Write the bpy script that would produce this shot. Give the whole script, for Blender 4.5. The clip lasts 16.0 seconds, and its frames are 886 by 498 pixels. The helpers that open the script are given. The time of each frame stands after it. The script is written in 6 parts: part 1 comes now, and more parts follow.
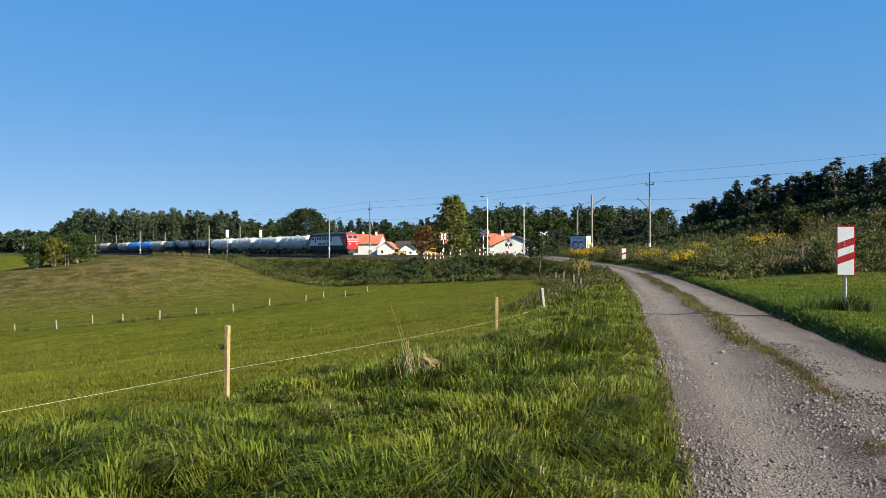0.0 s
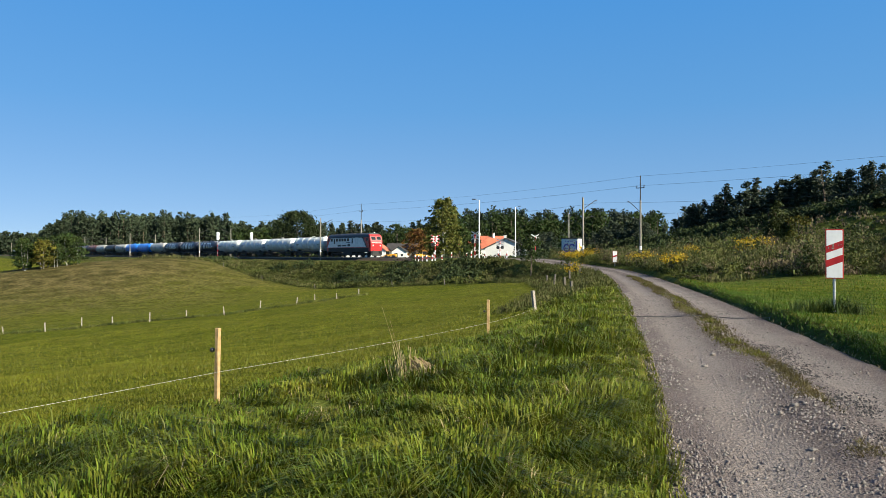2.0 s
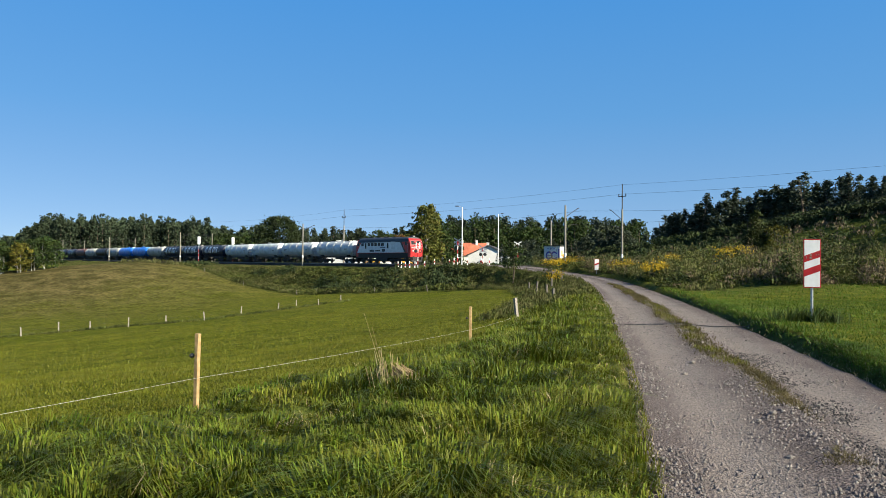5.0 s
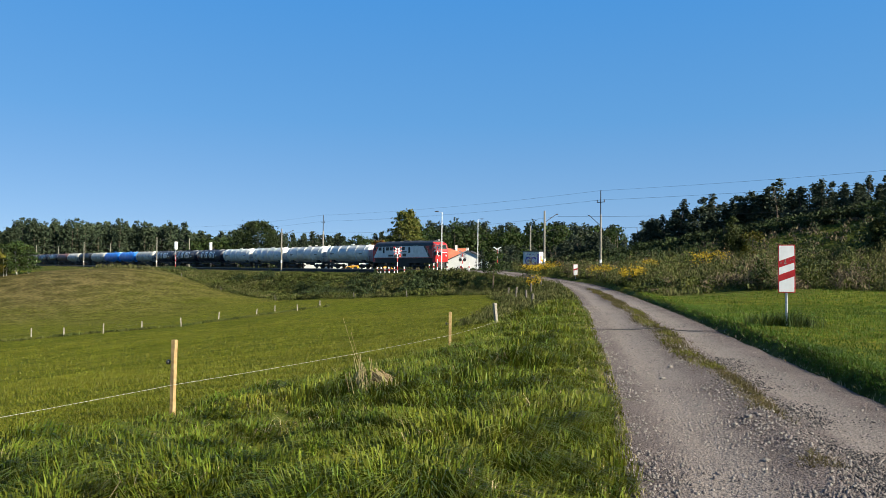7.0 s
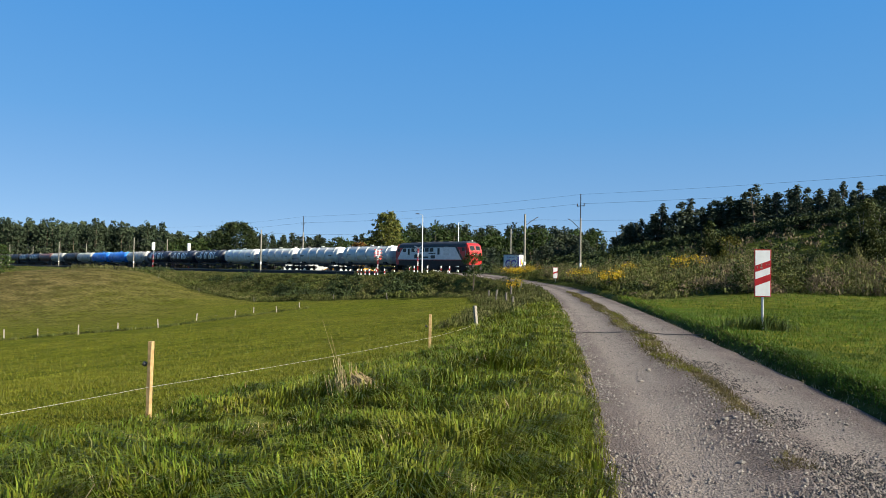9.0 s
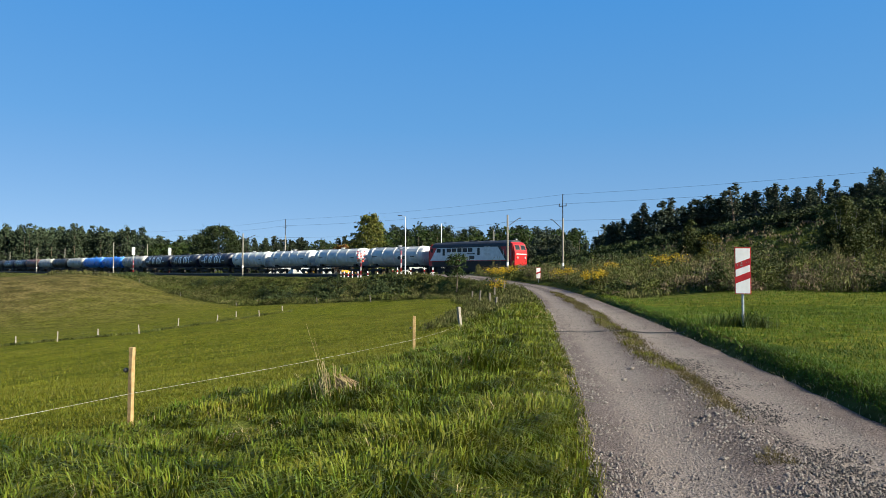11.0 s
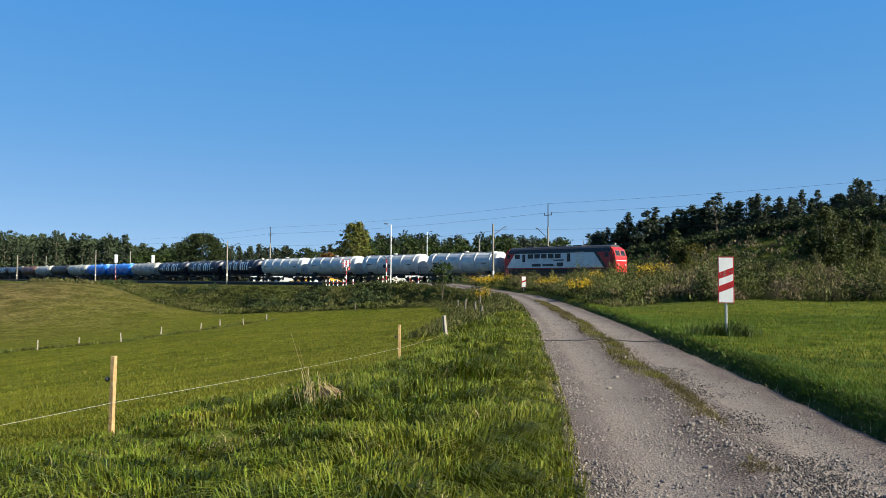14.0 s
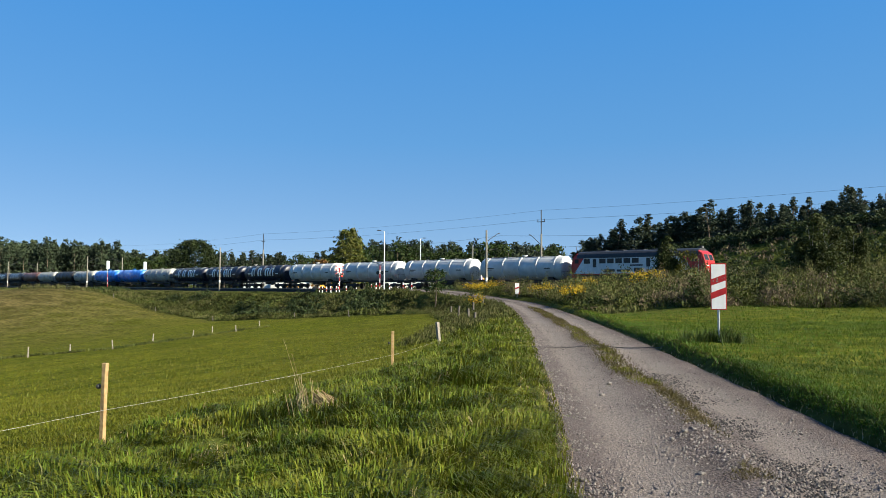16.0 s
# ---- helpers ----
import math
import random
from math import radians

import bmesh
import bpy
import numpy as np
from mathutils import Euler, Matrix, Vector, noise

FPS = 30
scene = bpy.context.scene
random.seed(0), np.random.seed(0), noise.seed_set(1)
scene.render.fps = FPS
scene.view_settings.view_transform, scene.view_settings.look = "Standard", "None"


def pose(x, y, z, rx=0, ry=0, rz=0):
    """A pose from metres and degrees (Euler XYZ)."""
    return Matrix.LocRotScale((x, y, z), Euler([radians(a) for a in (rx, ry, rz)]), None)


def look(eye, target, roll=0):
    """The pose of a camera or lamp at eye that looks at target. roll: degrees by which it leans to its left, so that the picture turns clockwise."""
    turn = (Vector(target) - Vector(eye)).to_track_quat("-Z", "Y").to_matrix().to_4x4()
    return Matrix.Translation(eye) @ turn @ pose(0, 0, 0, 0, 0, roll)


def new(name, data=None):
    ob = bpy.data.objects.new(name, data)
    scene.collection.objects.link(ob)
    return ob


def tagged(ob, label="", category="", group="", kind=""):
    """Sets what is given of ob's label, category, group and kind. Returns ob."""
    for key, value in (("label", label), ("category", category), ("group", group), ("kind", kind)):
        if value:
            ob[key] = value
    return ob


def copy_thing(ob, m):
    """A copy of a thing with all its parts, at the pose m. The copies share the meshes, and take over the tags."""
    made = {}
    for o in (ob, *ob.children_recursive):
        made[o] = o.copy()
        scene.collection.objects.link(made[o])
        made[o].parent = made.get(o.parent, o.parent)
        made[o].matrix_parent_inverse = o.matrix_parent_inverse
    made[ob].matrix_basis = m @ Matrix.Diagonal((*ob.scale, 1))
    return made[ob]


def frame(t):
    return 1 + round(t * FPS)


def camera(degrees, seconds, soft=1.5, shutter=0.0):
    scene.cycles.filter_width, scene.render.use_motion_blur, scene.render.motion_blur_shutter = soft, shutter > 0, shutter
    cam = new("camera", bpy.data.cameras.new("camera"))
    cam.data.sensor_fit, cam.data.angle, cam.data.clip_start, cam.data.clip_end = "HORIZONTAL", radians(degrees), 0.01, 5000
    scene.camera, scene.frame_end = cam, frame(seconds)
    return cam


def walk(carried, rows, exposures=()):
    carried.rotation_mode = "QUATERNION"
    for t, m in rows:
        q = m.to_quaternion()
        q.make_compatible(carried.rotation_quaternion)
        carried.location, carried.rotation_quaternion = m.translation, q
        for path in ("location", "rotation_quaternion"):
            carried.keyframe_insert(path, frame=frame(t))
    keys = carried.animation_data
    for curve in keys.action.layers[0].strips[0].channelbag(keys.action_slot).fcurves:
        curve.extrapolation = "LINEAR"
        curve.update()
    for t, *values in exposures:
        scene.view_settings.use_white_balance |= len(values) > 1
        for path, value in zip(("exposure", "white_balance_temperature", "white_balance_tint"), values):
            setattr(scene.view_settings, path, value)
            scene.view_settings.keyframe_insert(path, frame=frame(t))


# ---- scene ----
cam = camera(64.62, 16.0, soft=0.65)
EYE = Vector((0.0, 0.0, 1.65))


def turned(yaw, pitch, lean):
    """The pose of the hand-held camera: degrees to the right, up, and of lean."""
    a, b = radians(yaw), radians(pitch)
    way = Vector((math.sin(a) * math.cos(b), math.cos(a) * math.cos(b), math.sin(b)))
    return look(EYE, EYE + way * 50, lean)


PATH = [
    (0.0, turned(-0.000, 0.230, 0.000)),
    (0.5, turned(0.031, 0.393, 0.192)),
    (1.0, turned(0.189, 0.620, 0.269)),
    (1.5, turned(0.387, 0.695, 0.171)),
    (2.0, turned(0.696, 0.436, 0.067)),
    (2.5, turned(0.808, 0.419, 0.200)),
    (3.0, turned(0.792, 0.645, 0.329)),
    (3.5, turned(1.143, 0.839, 0.412)),
    (4.0, turned(1.395, 0.824, 0.551)),
    (6.5, turned(3.413, 1.376, 0.380)),
    (7.0, turned(3.757, 1.432, 0.509)),
    (7.5, turned(4.082, 1.500, 0.530)),
    (8.0, turned(4.282, 1.597, 0.701)),
    (8.5, turned(4.684, 1.522, 0.669)),
    (9.0, turned(5.345, 1.654, 0.860)),
    (11.5, turned(6.914, 1.867, 0.164)),
    (12.0, turned(7.105, 2.034, 0.338)),
    (12.5, turned(7.324, 2.118, 0.431)),
    (13.0, turned(7.477, 2.219, 0.364)),
    (13.5, turned(7.703, 2.368, 0.365)),
    (14.0, turned(7.901, 2.482, 0.288)),
    (14.5, turned(8.106, 2.467, 0.266)),
    (15.0, turned(8.399, 2.476, 0.313)),
    (15.5, turned(8.442, 2.750, 0.111)),
    (16.0, turned(8.439, 3.023, 0.288)),
]
walk(cam, PATH, exposures=[(0.0, 1.45, 5820, 8), (16.0, 1.45, 5820, 8)])

# ---- sky and sun ----
SUN_AZ, SUN_EL = radians(124.0), radians(29.0)
world = bpy.data.worlds.new("sky_world")
scene.world = world
world.use_nodes = True
wn = world.node_tree.nodes
AIR = ((0.31, 0.44, 0.62), (0.24, 0.435, 0.66), (0.15, 0.405, 0.73), (0.09, 0.36, 0.79), (0.02, 0.09, 0.28))
sky = wn.new("ShaderNodeTexSky")
sky.sky_type, sky.sun_disc = "NISHITA", False
sky.sun_elevation, sky.sun_rotation = SUN_EL, SUN_AZ
sky.altitude, sky.air_density, sky.dust_density, sky.ozone_density = 100, 0.5, 0.0, 1.2
# the air pales towards the horizon and deepens overhead
tex = wn.new("ShaderNodeTexCoord")
axes = wn.new("ShaderNodeSeparateXYZ")
world.node_tree.links.new(tex.outputs["Generated"], axes.inputs[0])
air = wn.new("ShaderNodeValToRGB")
while len(air.color_ramp.elements) < 5:
    air.color_ramp.elements.new(0.5)
for el, (at_z, colour) in zip(air.color_ramp.elements, ((0.0, AIR[0]), (0.09, AIR[1]), (0.2, AIR[2]), (0.38, AIR[3]), (1.0, AIR[4]))):
    el.position, el.color = at_z, (*colour, 1.0)
world.node_tree.links.new(axes.outputs[2], air.inputs["Fac"])
clear = wn.new("ShaderNodeMix")
clear.data_type = "RGBA"
clear.inputs[0].default_value = 0.8
world.node_tree.links.new(sky.outputs[0], clear.inputs[6])
deep = wn.new("ShaderNodeVectorMath")
deep.operation = "SCALE"
deep.inputs["Scale"].default_value = 5.2
world.node_tree.links.new(air.outputs["Color"], deep.inputs[0])
world.node_tree.links.new(deep.outputs[0], clear.inputs[7])
world.node_tree.links.new(clear.outputs[2], wn["Background"].inputs[0])
wn["Background"].inputs[1].default_value = 0.063
sun = new("sun", bpy.data.lights.new("sun", "SUN"))
sun.data.energy, sun.data.angle, sun.data.color = 5.0, radians(0.53), (1.0, 0.86, 0.62)
sun.matrix_world = look((0, 0, 0), (-math.sin(SUN_AZ) * math.cos(SUN_EL), -math.cos(SUN_AZ) * math.cos(SUN_EL), -math.sin(SUN_EL)))

# ---- materials ----


def mat(name, c1, c2, scale=8.0, rough=0.7, metal=0.0, bump=0.0, big=0.3, big_scale=0.35, spec=0.5, vary=0.0, trans=0.0):
    """A surface of two colours mixed by grain, with slower stains, relief, and a change from piece to piece."""
    m = bpy.data.materials.new(name)
    m.use_nodes = True
    nt = m.node_tree
    nd, ln = nt.nodes, nt.links
    bs = nd["Principled BSDF"]
    tc = nd.new("ShaderNodeTexCoord")
    n1 = nd.new("ShaderNodeTexNoise")
    n1.inputs["Scale"].default_value, n1.inputs["Detail"].default_value = scale, 5.0
    n2 = nd.new("ShaderNodeTexNoise")
    n2.inputs["Scale"].default_value, n2.inputs["Detail"].default_value = big_scale, 3.0
    for n in (n1, n2):
        ln.new(tc.outputs["Object"], n.inputs["Vector"])
    ramp = nd.new("ShaderNodeValToRGB")
    ramp.color_ramp.elements[0].position, ramp.color_ramp.elements[1].position = 0.33, 0.67
    ramp.color_ramp.elements[0].color, ramp.color_ramp.elements[1].color = (*c1, 1), (*c2, 1)
    ln.new(n1.outputs["Fac"], ramp.inputs["Fac"])
    mr = nd.new("ShaderNodeMapRange")
    mr.inputs["From Min"].default_value, mr.inputs["From Max"].default_value = 0.3, 0.7
    mr.inputs["To Min"].default_value, mr.inputs["To Max"].default_value = 1 - big, 1 + big * 0.6
    ln.new(n2.outputs["Fac"], mr.inputs["Value"])
    hsv = nd.new("ShaderNodeHueSaturation")
    ln.new(ramp.outputs["Color"], hsv.inputs["Color"])
    val = mr.outputs["Result"]
    if vary:
        geo = nd.new("ShaderNodeNewGeometry")
        info = nd.new("ShaderNodeObjectInfo")
        add = nd.new("ShaderNodeMath")
        add.operation = "ADD"
        ln.new(geo.outputs["Random Per Island"], add.inputs[0])
        ln.new(info.outputs["Random"], add.inputs[1])
        v = nd.new("ShaderNodeMapRange")
        v.inputs["From Max"].default_value = 2.0
        v.inputs["To Min"].default_value, v.inputs["To Max"].default_value = 1 - vary, 1 + vary
        ln.new(add.outputs[0], v.inputs["Value"])
        mul = nd.new("ShaderNodeMath")
        mul.operation = "MULTIPLY"
        ln.new(val, mul.inputs[0])
        ln.new(v.outputs["Result"], mul.inputs[1])
        val = mul.outputs[0]
        hue = nd.new("ShaderNodeMapRange")
        hue.inputs["To Min"].default_value, hue.inputs["To Max"].default_value = 0.5 - 0.05 * vary, 0.5 + 0.05 * vary
        ln.new(geo.outputs["Random Per Island"], hue.inputs["Value"])
        ln.new(hue.outputs["Result"], hsv.inputs["Hue"])
    ln.new(val, hsv.inputs["Value"])
    ln.new(hsv.outputs["Color"], bs.inputs["Base Color"])
    bs.inputs["Roughness"].default_value, bs.inputs["Metallic"].default_value = rough, metal
    bs.inputs["Specular IOR Level"].default_value = spec
    if bump:
        b = nd.new("ShaderNodeBump")
        b.inputs["Strength"].default_value, b.inputs["Distance"].default_value = min(1.0, bump), 0.05 * max(1.0, bump)
        ln.new(n1.outputs["Fac"], b.inputs["Height"])
        ln.new(b.outputs["Normal"], bs.inputs["Normal"])
    if trans:
        tr = nd.new("ShaderNodeBsdfTranslucent")
        ln.new(hsv.outputs["Color"], tr.inputs["Color"])
        mix = nd.new("ShaderNodeMixShader")
        mix.inputs["Fac"].default_value = trans
        ln.new(bs.outputs[0], mix.inputs[1])
        ln.new(tr.outputs[0], mix.inputs[2])
        ln.new(mix.outputs[0], nd["Material Output"].inputs["Surface"])
    return m


def glow(name, colour, strength):
    m = bpy.data.materials.new(name)
    m.use_nodes = True
    bs = m.node_tree.nodes["Principled BSDF"]
    bs.inputs["Base Color"].default_value = (*colour, 1)
    bs.inputs["Emission Color"].default_value, bs.inputs["Emission Strength"].default_value = (*colour, 1), strength
    return m


M_GRAVEL = mat("gravel", (0.048, 0.038, 0.035), (0.161, 0.130, 0.119), 45, 0.95, bump=0.85, big=0.3, big_scale=0.9, spec=0.2)
M_STONE = mat("loose_stone", (0.049, 0.042, 0.039), (0.170, 0.146, 0.134), 12, 0.9, big=0.2, vary=0.65)
M_CHIPPING = mat("dark_chippings", (0.016, 0.015, 0.016), (0.052, 0.049, 0.049), 12, 0.9, big=0.2, vary=0.65, spec=0.15)
M_GRASS = mat("grass_blades", (0.047, 0.069, 0.003), (0.113, 0.130, 0.011), 1.2, 0.55, big=0.4, big_scale=2.2, vary=0.6, trans=0.22, spec=0.2)
M_PALEGRASS = mat("pale_grass_blades", (0.067, 0.084, 0.005), (0.139, 0.149, 0.013), 1.2, 0.55, big=0.35, big_scale=2.2, vary=0.5, trans=0.22, spec=0.2)
M_DRY = mat("dry_straw", (0.242, 0.188, 0.094), (0.370, 0.302, 0.168), 3, 0.8, big=0.2, vary=0.4, trans=0.2, spec=0.15)
M_WEED = mat("weeds", (0.038, 0.055, 0.010), (0.102, 0.107, 0.026), 0.9, 0.8, big=0.45, big_scale=0.25, vary=0.3, trans=0.2, spec=0.15)
M_GOLD = mat("goldenrod_bloom", (0.266, 0.174, 0.007), (0.372, 0.266, 0.014), 3, 0.8, big=0.2, vary=0.35, trans=0.2, spec=0.15)
M_HEATH = mat("faded_stalks", (0.082, 0.065, 0.038), (0.155, 0.125, 0.076), 1.5, 0.9, big=0.3, vary=0.4, trans=0.2, spec=0.15)
M_LEAF = mat("broad_leaves", (0.018, 0.032, 0.007), (0.043, 0.063, 0.014), 0.6, 0.7, big=0.35, big_scale=0.3, vary=0.5, trans=0.2, spec=0.15)
M_BIRCH = mat("birch_leaves", (0.050, 0.064, 0.012), (0.114, 0.111, 0.020), 0.5, 0.7, big=0.3, vary=0.5, trans=0.2, spec=0.15)
M_YELLOWLEAF = mat("yellowing_leaves", (0.096, 0.100, 0.014), (0.184, 0.160, 0.022), 0.7, 0.7, big=0.3, vary=0.5, trans=0.2, spec=0.15)
M_RUSTLEAF = mat("rusty_leaves", (0.081, 0.040, 0.010), (0.148, 0.074, 0.017), 0.7, 0.7, big=0.3, vary=0.5, trans=0.2, spec=0.15)
M_PINE = mat("pine_needles", (0.021, 0.031, 0.018), (0.048, 0.062, 0.033), 0.3, 0.8, big=0.3, big_scale=0.08, vary=0.35, trans=0.15, spec=0.1)
M_DARKLEAF = mat("willow_leaves", (0.028, 0.041, 0.024), (0.068, 0.085, 0.053), 0.4, 0.7, big=0.35, big_scale=0.15, vary=0.4, trans=0.2, spec=0.15)
M_BUSH = mat("bush_leaves", (0.025, 0.036, 0.009), (0.062, 0.072, 0.020), 0.6, 0.7, big=0.35, big_scale=0.5, vary=0.4, trans=0.2, spec=0.15)
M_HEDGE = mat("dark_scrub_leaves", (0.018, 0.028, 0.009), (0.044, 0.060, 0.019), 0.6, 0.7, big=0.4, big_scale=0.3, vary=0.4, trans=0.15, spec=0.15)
M_BARK = mat("bark", (0.078, 0.058, 0.043), (0.156, 0.125, 0.094), 14, 0.95, bump=0.8, spec=0.2)
M_PALEBARK = mat("pale_bark", (0.172, 0.156, 0.133), (0.406, 0.390, 0.359), 6, 0.9, bump=0.4, spec=0.2)
M_TIMBER = mat("sawn_timber", (0.275, 0.177, 0.072), (0.393, 0.275, 0.131), 18, 0.8, bump=0.3, big=0.2, big_scale=3, spec=0.3)
M_OLDWOOD = mat("weathered_wood", (0.197, 0.170, 0.137), (0.341, 0.314, 0.268), 16, 0.9, bump=0.4, spec=0.2)
M_GREYWOOD = mat("grey_wood", (0.078, 0.070, 0.058), (0.172, 0.156, 0.133), 16, 0.9, bump=0.4, spec=0.2)
M_CONCRETE = mat("concrete", (0.170, 0.158, 0.131), (0.275, 0.256, 0.216), 9, 0.9, bump=0.3, spec=0.3)
M_STEEL = mat("galvanised_steel", (0.38, 0.39, 0.40), (0.55, 0.56, 0.57), 20, 0.45, metal=0.8, big=0.15)
M_DARKSTEEL = mat("dark_steel", (0.012, 0.012, 0.013), (0.030, 0.028, 0.027), 7, 0.7, metal=0.2, big=0.3)
M_RAIL = mat("rail_steel", (0.125, 0.086, 0.062), (0.234, 0.187, 0.148), 10, 0.5, metal=0.6)
M_BALLAST = mat("ballast", (0.035, 0.024, 0.016), (0.076, 0.052, 0.035), 9, 0.95, bump=1.0, spec=0.2)
M_ASPHALT = mat("asphalt", (0.078, 0.078, 0.078), (0.133, 0.129, 0.125), 15, 0.95, bump=0.4, spec=0.2)
M_WHITE = mat("white_paint", (0.70, 0.70, 0.69), (0.80, 0.80, 0.79), 5, 0.45, big=0.1)
M_TANKWHITE = mat("off_white_tank_paint", (0.43, 0.44, 0.44), (0.55, 0.55, 0.54), 1.3, 0.38, big=0.14, big_scale=0.5)
M_TANKGREY = mat("grimy_white_tank_paint", (0.269, 0.260, 0.244), (0.395, 0.386, 0.361), 1.1, 0.5, big=0.25, big_scale=0.5)
M_TANKDARK = mat("dark_blue_tank_paint", (0.010, 0.013, 0.028), (0.024, 0.028, 0.048), 1.4, 0.35, big=0.25, big_scale=0.5, spec=0.3)
M_TANKBLACK = mat("black_tank_paint", (0.012, 0.013, 0.018), (0.030, 0.030, 0.036), 1.4, 0.45, big=0.25, spec=0.3)
M_TANKBLUE = mat("bright_blue_tank_paint", (0.015, 0.13, 0.52), (0.03, 0.20, 0.66), 1.4, 0.32, big=0.15)
M_TANKBROWN = mat("red_brown_tank_paint", (0.07, 0.025, 0.022), (0.13, 0.05, 0.042), 1.4, 0.5, big=0.25)
M_RED = mat("signal_red_paint", (0.304, 0.006, 0.010), (0.400, 0.016, 0.014), 6, 0.4, big=0.1)
M_LOCOWHITE = mat("grey_white_loco_paint", (0.50, 0.51, 0.52), (0.62, 0.63, 0.64), 2, 0.38, big=0.12)
M_BLACK = mat("black_paint", (0.012, 0.012, 0.014), (0.03, 0.03, 0.032), 6, 0.5, big=0.2)
M_ROOFBLACK = mat("sooty_roof_paint", (0.011, 0.012, 0.016), (0.030, 0.031, 0.036), 3, 0.55, big=0.25)
M_GLASS = mat("dark_glass", (0.015, 0.018, 0.02), (0.03, 0.033, 0.036), 1, 0.15, big=0.05, spec=0.2)
M_RENDER = mat("white_render", (0.605, 0.596, 0.571), (0.689, 0.680, 0.655), 4, 0.9, bump=0.1, big=0.1)
M_TILE = mat("orange_roof_tiles", (0.34, 0.10, 0.045), (0.52, 0.17, 0.08), 5, 0.8, bump=0.3, vary=0.2)
M_DARKROOF = mat("dark_roof_tiles", (0.025, 0.022, 0.022), (0.05, 0.045, 0.043), 5, 0.8, bump=0.3)
M_YELLOW = mat("machine_yellow", (0.60, 0.28, 0.01), (0.72, 0.37, 0.02), 4, 0.5)
M_PURPLE = mat("violet_spray_paint", (0.07, 0.06, 0.25), (0.12, 0.10, 0.36), 5, 0.6)
M_ORANGE = mat("orange_spray_paint", (0.75, 0.30, 0.05), (0.85, 0.42, 0.10), 5, 0.6)
M_ROPE = mat("white_fence_tape", (0.24, 0.24, 0.20), (0.42, 0.42, 0.37), 40, 0.7)
M_REDLAMP = glow("red_signal_lamp", (1.0, 0.04, 0.02), 2.0)

# ---- mesh helpers ----
rng = np.random.default_rng(7)


def quads_mesh(name, verts, faces, material, smooth=False):
    """A mesh of quads from arrays."""
    me = bpy.data.meshes.new(name)
    v, f = np.asarray(verts, np.float32), np.asarray(faces, np.int32)
    me.vertices.add(len(v))
    me.vertices.foreach_set("co", v.ravel())
    me.loops.add(f.size)
    me.loops.foreach_set("vertex_index", f.ravel())
    me.polygons.add(len(f))
    me.polygons.foreach_set("loop_start", np.arange(0, f.size, f.shape[1], dtype=np.int32))
    me.update(calc_edges=True)
    if smooth:
        me.polygons.foreach_set("use_smooth", np.ones(len(f), bool))
    me.materials.append(material)
    return me


def part(name, bm, material, parent=None, label="", smooth=False):
    """Links a bmesh as one mesh object, under its thing or part."""
    me = bpy.data.meshes.new(name)
    bmesh.ops.recalc_face_normals(bm, faces=bm.faces[:])
    bm.to_mesh(me)
    bm.free()
    me.materials.append(material)
    if smooth:
        for p in me.polygons:
            p.use_smooth = True
    ob = new(name, me)
    ob.parent = parent
    return tagged(ob, label=label)


def box(bm, x0, x1, y0, y1, z0, z1, m=None):
    mm = (m or Matrix()) @ Matrix.LocRotScale(((x0 + x1) / 2, (y0 + y1) / 2, (z0 + z1) / 2), None, (x1 - x0, y1 - y0, z1 - z0))
    return bmesh.ops.create_cube(bm, size=1.0, matrix=mm)["verts"]


def rod(bm, a, b, r0, r1=None, seg=8):
    """A round bar from a to b."""
    a, b = Vector(a), Vector(b)
    w = b - a
    m = Matrix.Translation((a + b) / 2) @ w.to_track_quat("Z", "Y").to_matrix().to_4x4()
    bmesh.ops.create_cone(bm, cap_ends=True, segments=seg, radius1=r0, radius2=r0 if r1 is None else r1, depth=w.length, matrix=m)


def bevelled(bm, width=0.02, segments=1):
    bmesh.ops.bevel(bm, geom=bm.edges[:], offset=width, segments=segments, affect="EDGES")
    return bm


def soft_step(a, b, x):
    t = np.clip((x - a) / (b - a), 0, 1)
    return t * t * (3 - 2 * t)


# ---- lie of the land: a straight railway, TRACK metres from the camera, seen askew ----
TRACK, AZ = 73.62, radians(51.51)
NX, NY, UX, UY = math.sin(AZ), math.cos(AZ), math.cos(AZ), -math.sin(AZ)
RAIL = 0.98


def rail_z(s):
    """The height of the rails, which climb gently towards the crossing."""
    return RAIL + 0.0022 * (np.clip(s, -160, 20) + 160)


ROAD_Y = [-60, -10, 0, 4.7, 9.5, 14.7, 24.4, 38, 48.7, 58, 66, 74, 85, 98, 111, 120, 140, 170]
ROAD_X = [-11, -0.6, 1.9, 3.2, 4.55, 5.85, 8.35, 11.5, 13.85, 15.7, 16.6, 16.2, 13.8, 10, 6, 3.3, -2, -8]
_fine = np.linspace(-60, 170, 2301)
_kernel = np.hanning(61) / np.hanning(61).sum()
_smooth = np.convolve(np.pad(np.interp(_fine, ROAD_Y, ROAD_X), 30, mode="edge"), _kernel, mode="valid")


def road_x(y):
    return np.interp(y, _fine, _smooth)


def along(s, q=0.0):
    """The place s metres along the railway, q metres on the camera's side of it."""
    d = TRACK - q
    return d * NX + s * UX, d * NY + s * UY


def railway(x, y):
    return TRACK - (x * NX + y * NY), x * UX + y * UY


def wobble(x, y, size):
    return (np.sin(x / size + 1.3 * np.sin(y / size * 0.7)) + np.sin(y / size * 1.1 + 1.7 * np.sin(x / size * 0.6 + 2.0))) * 0.5


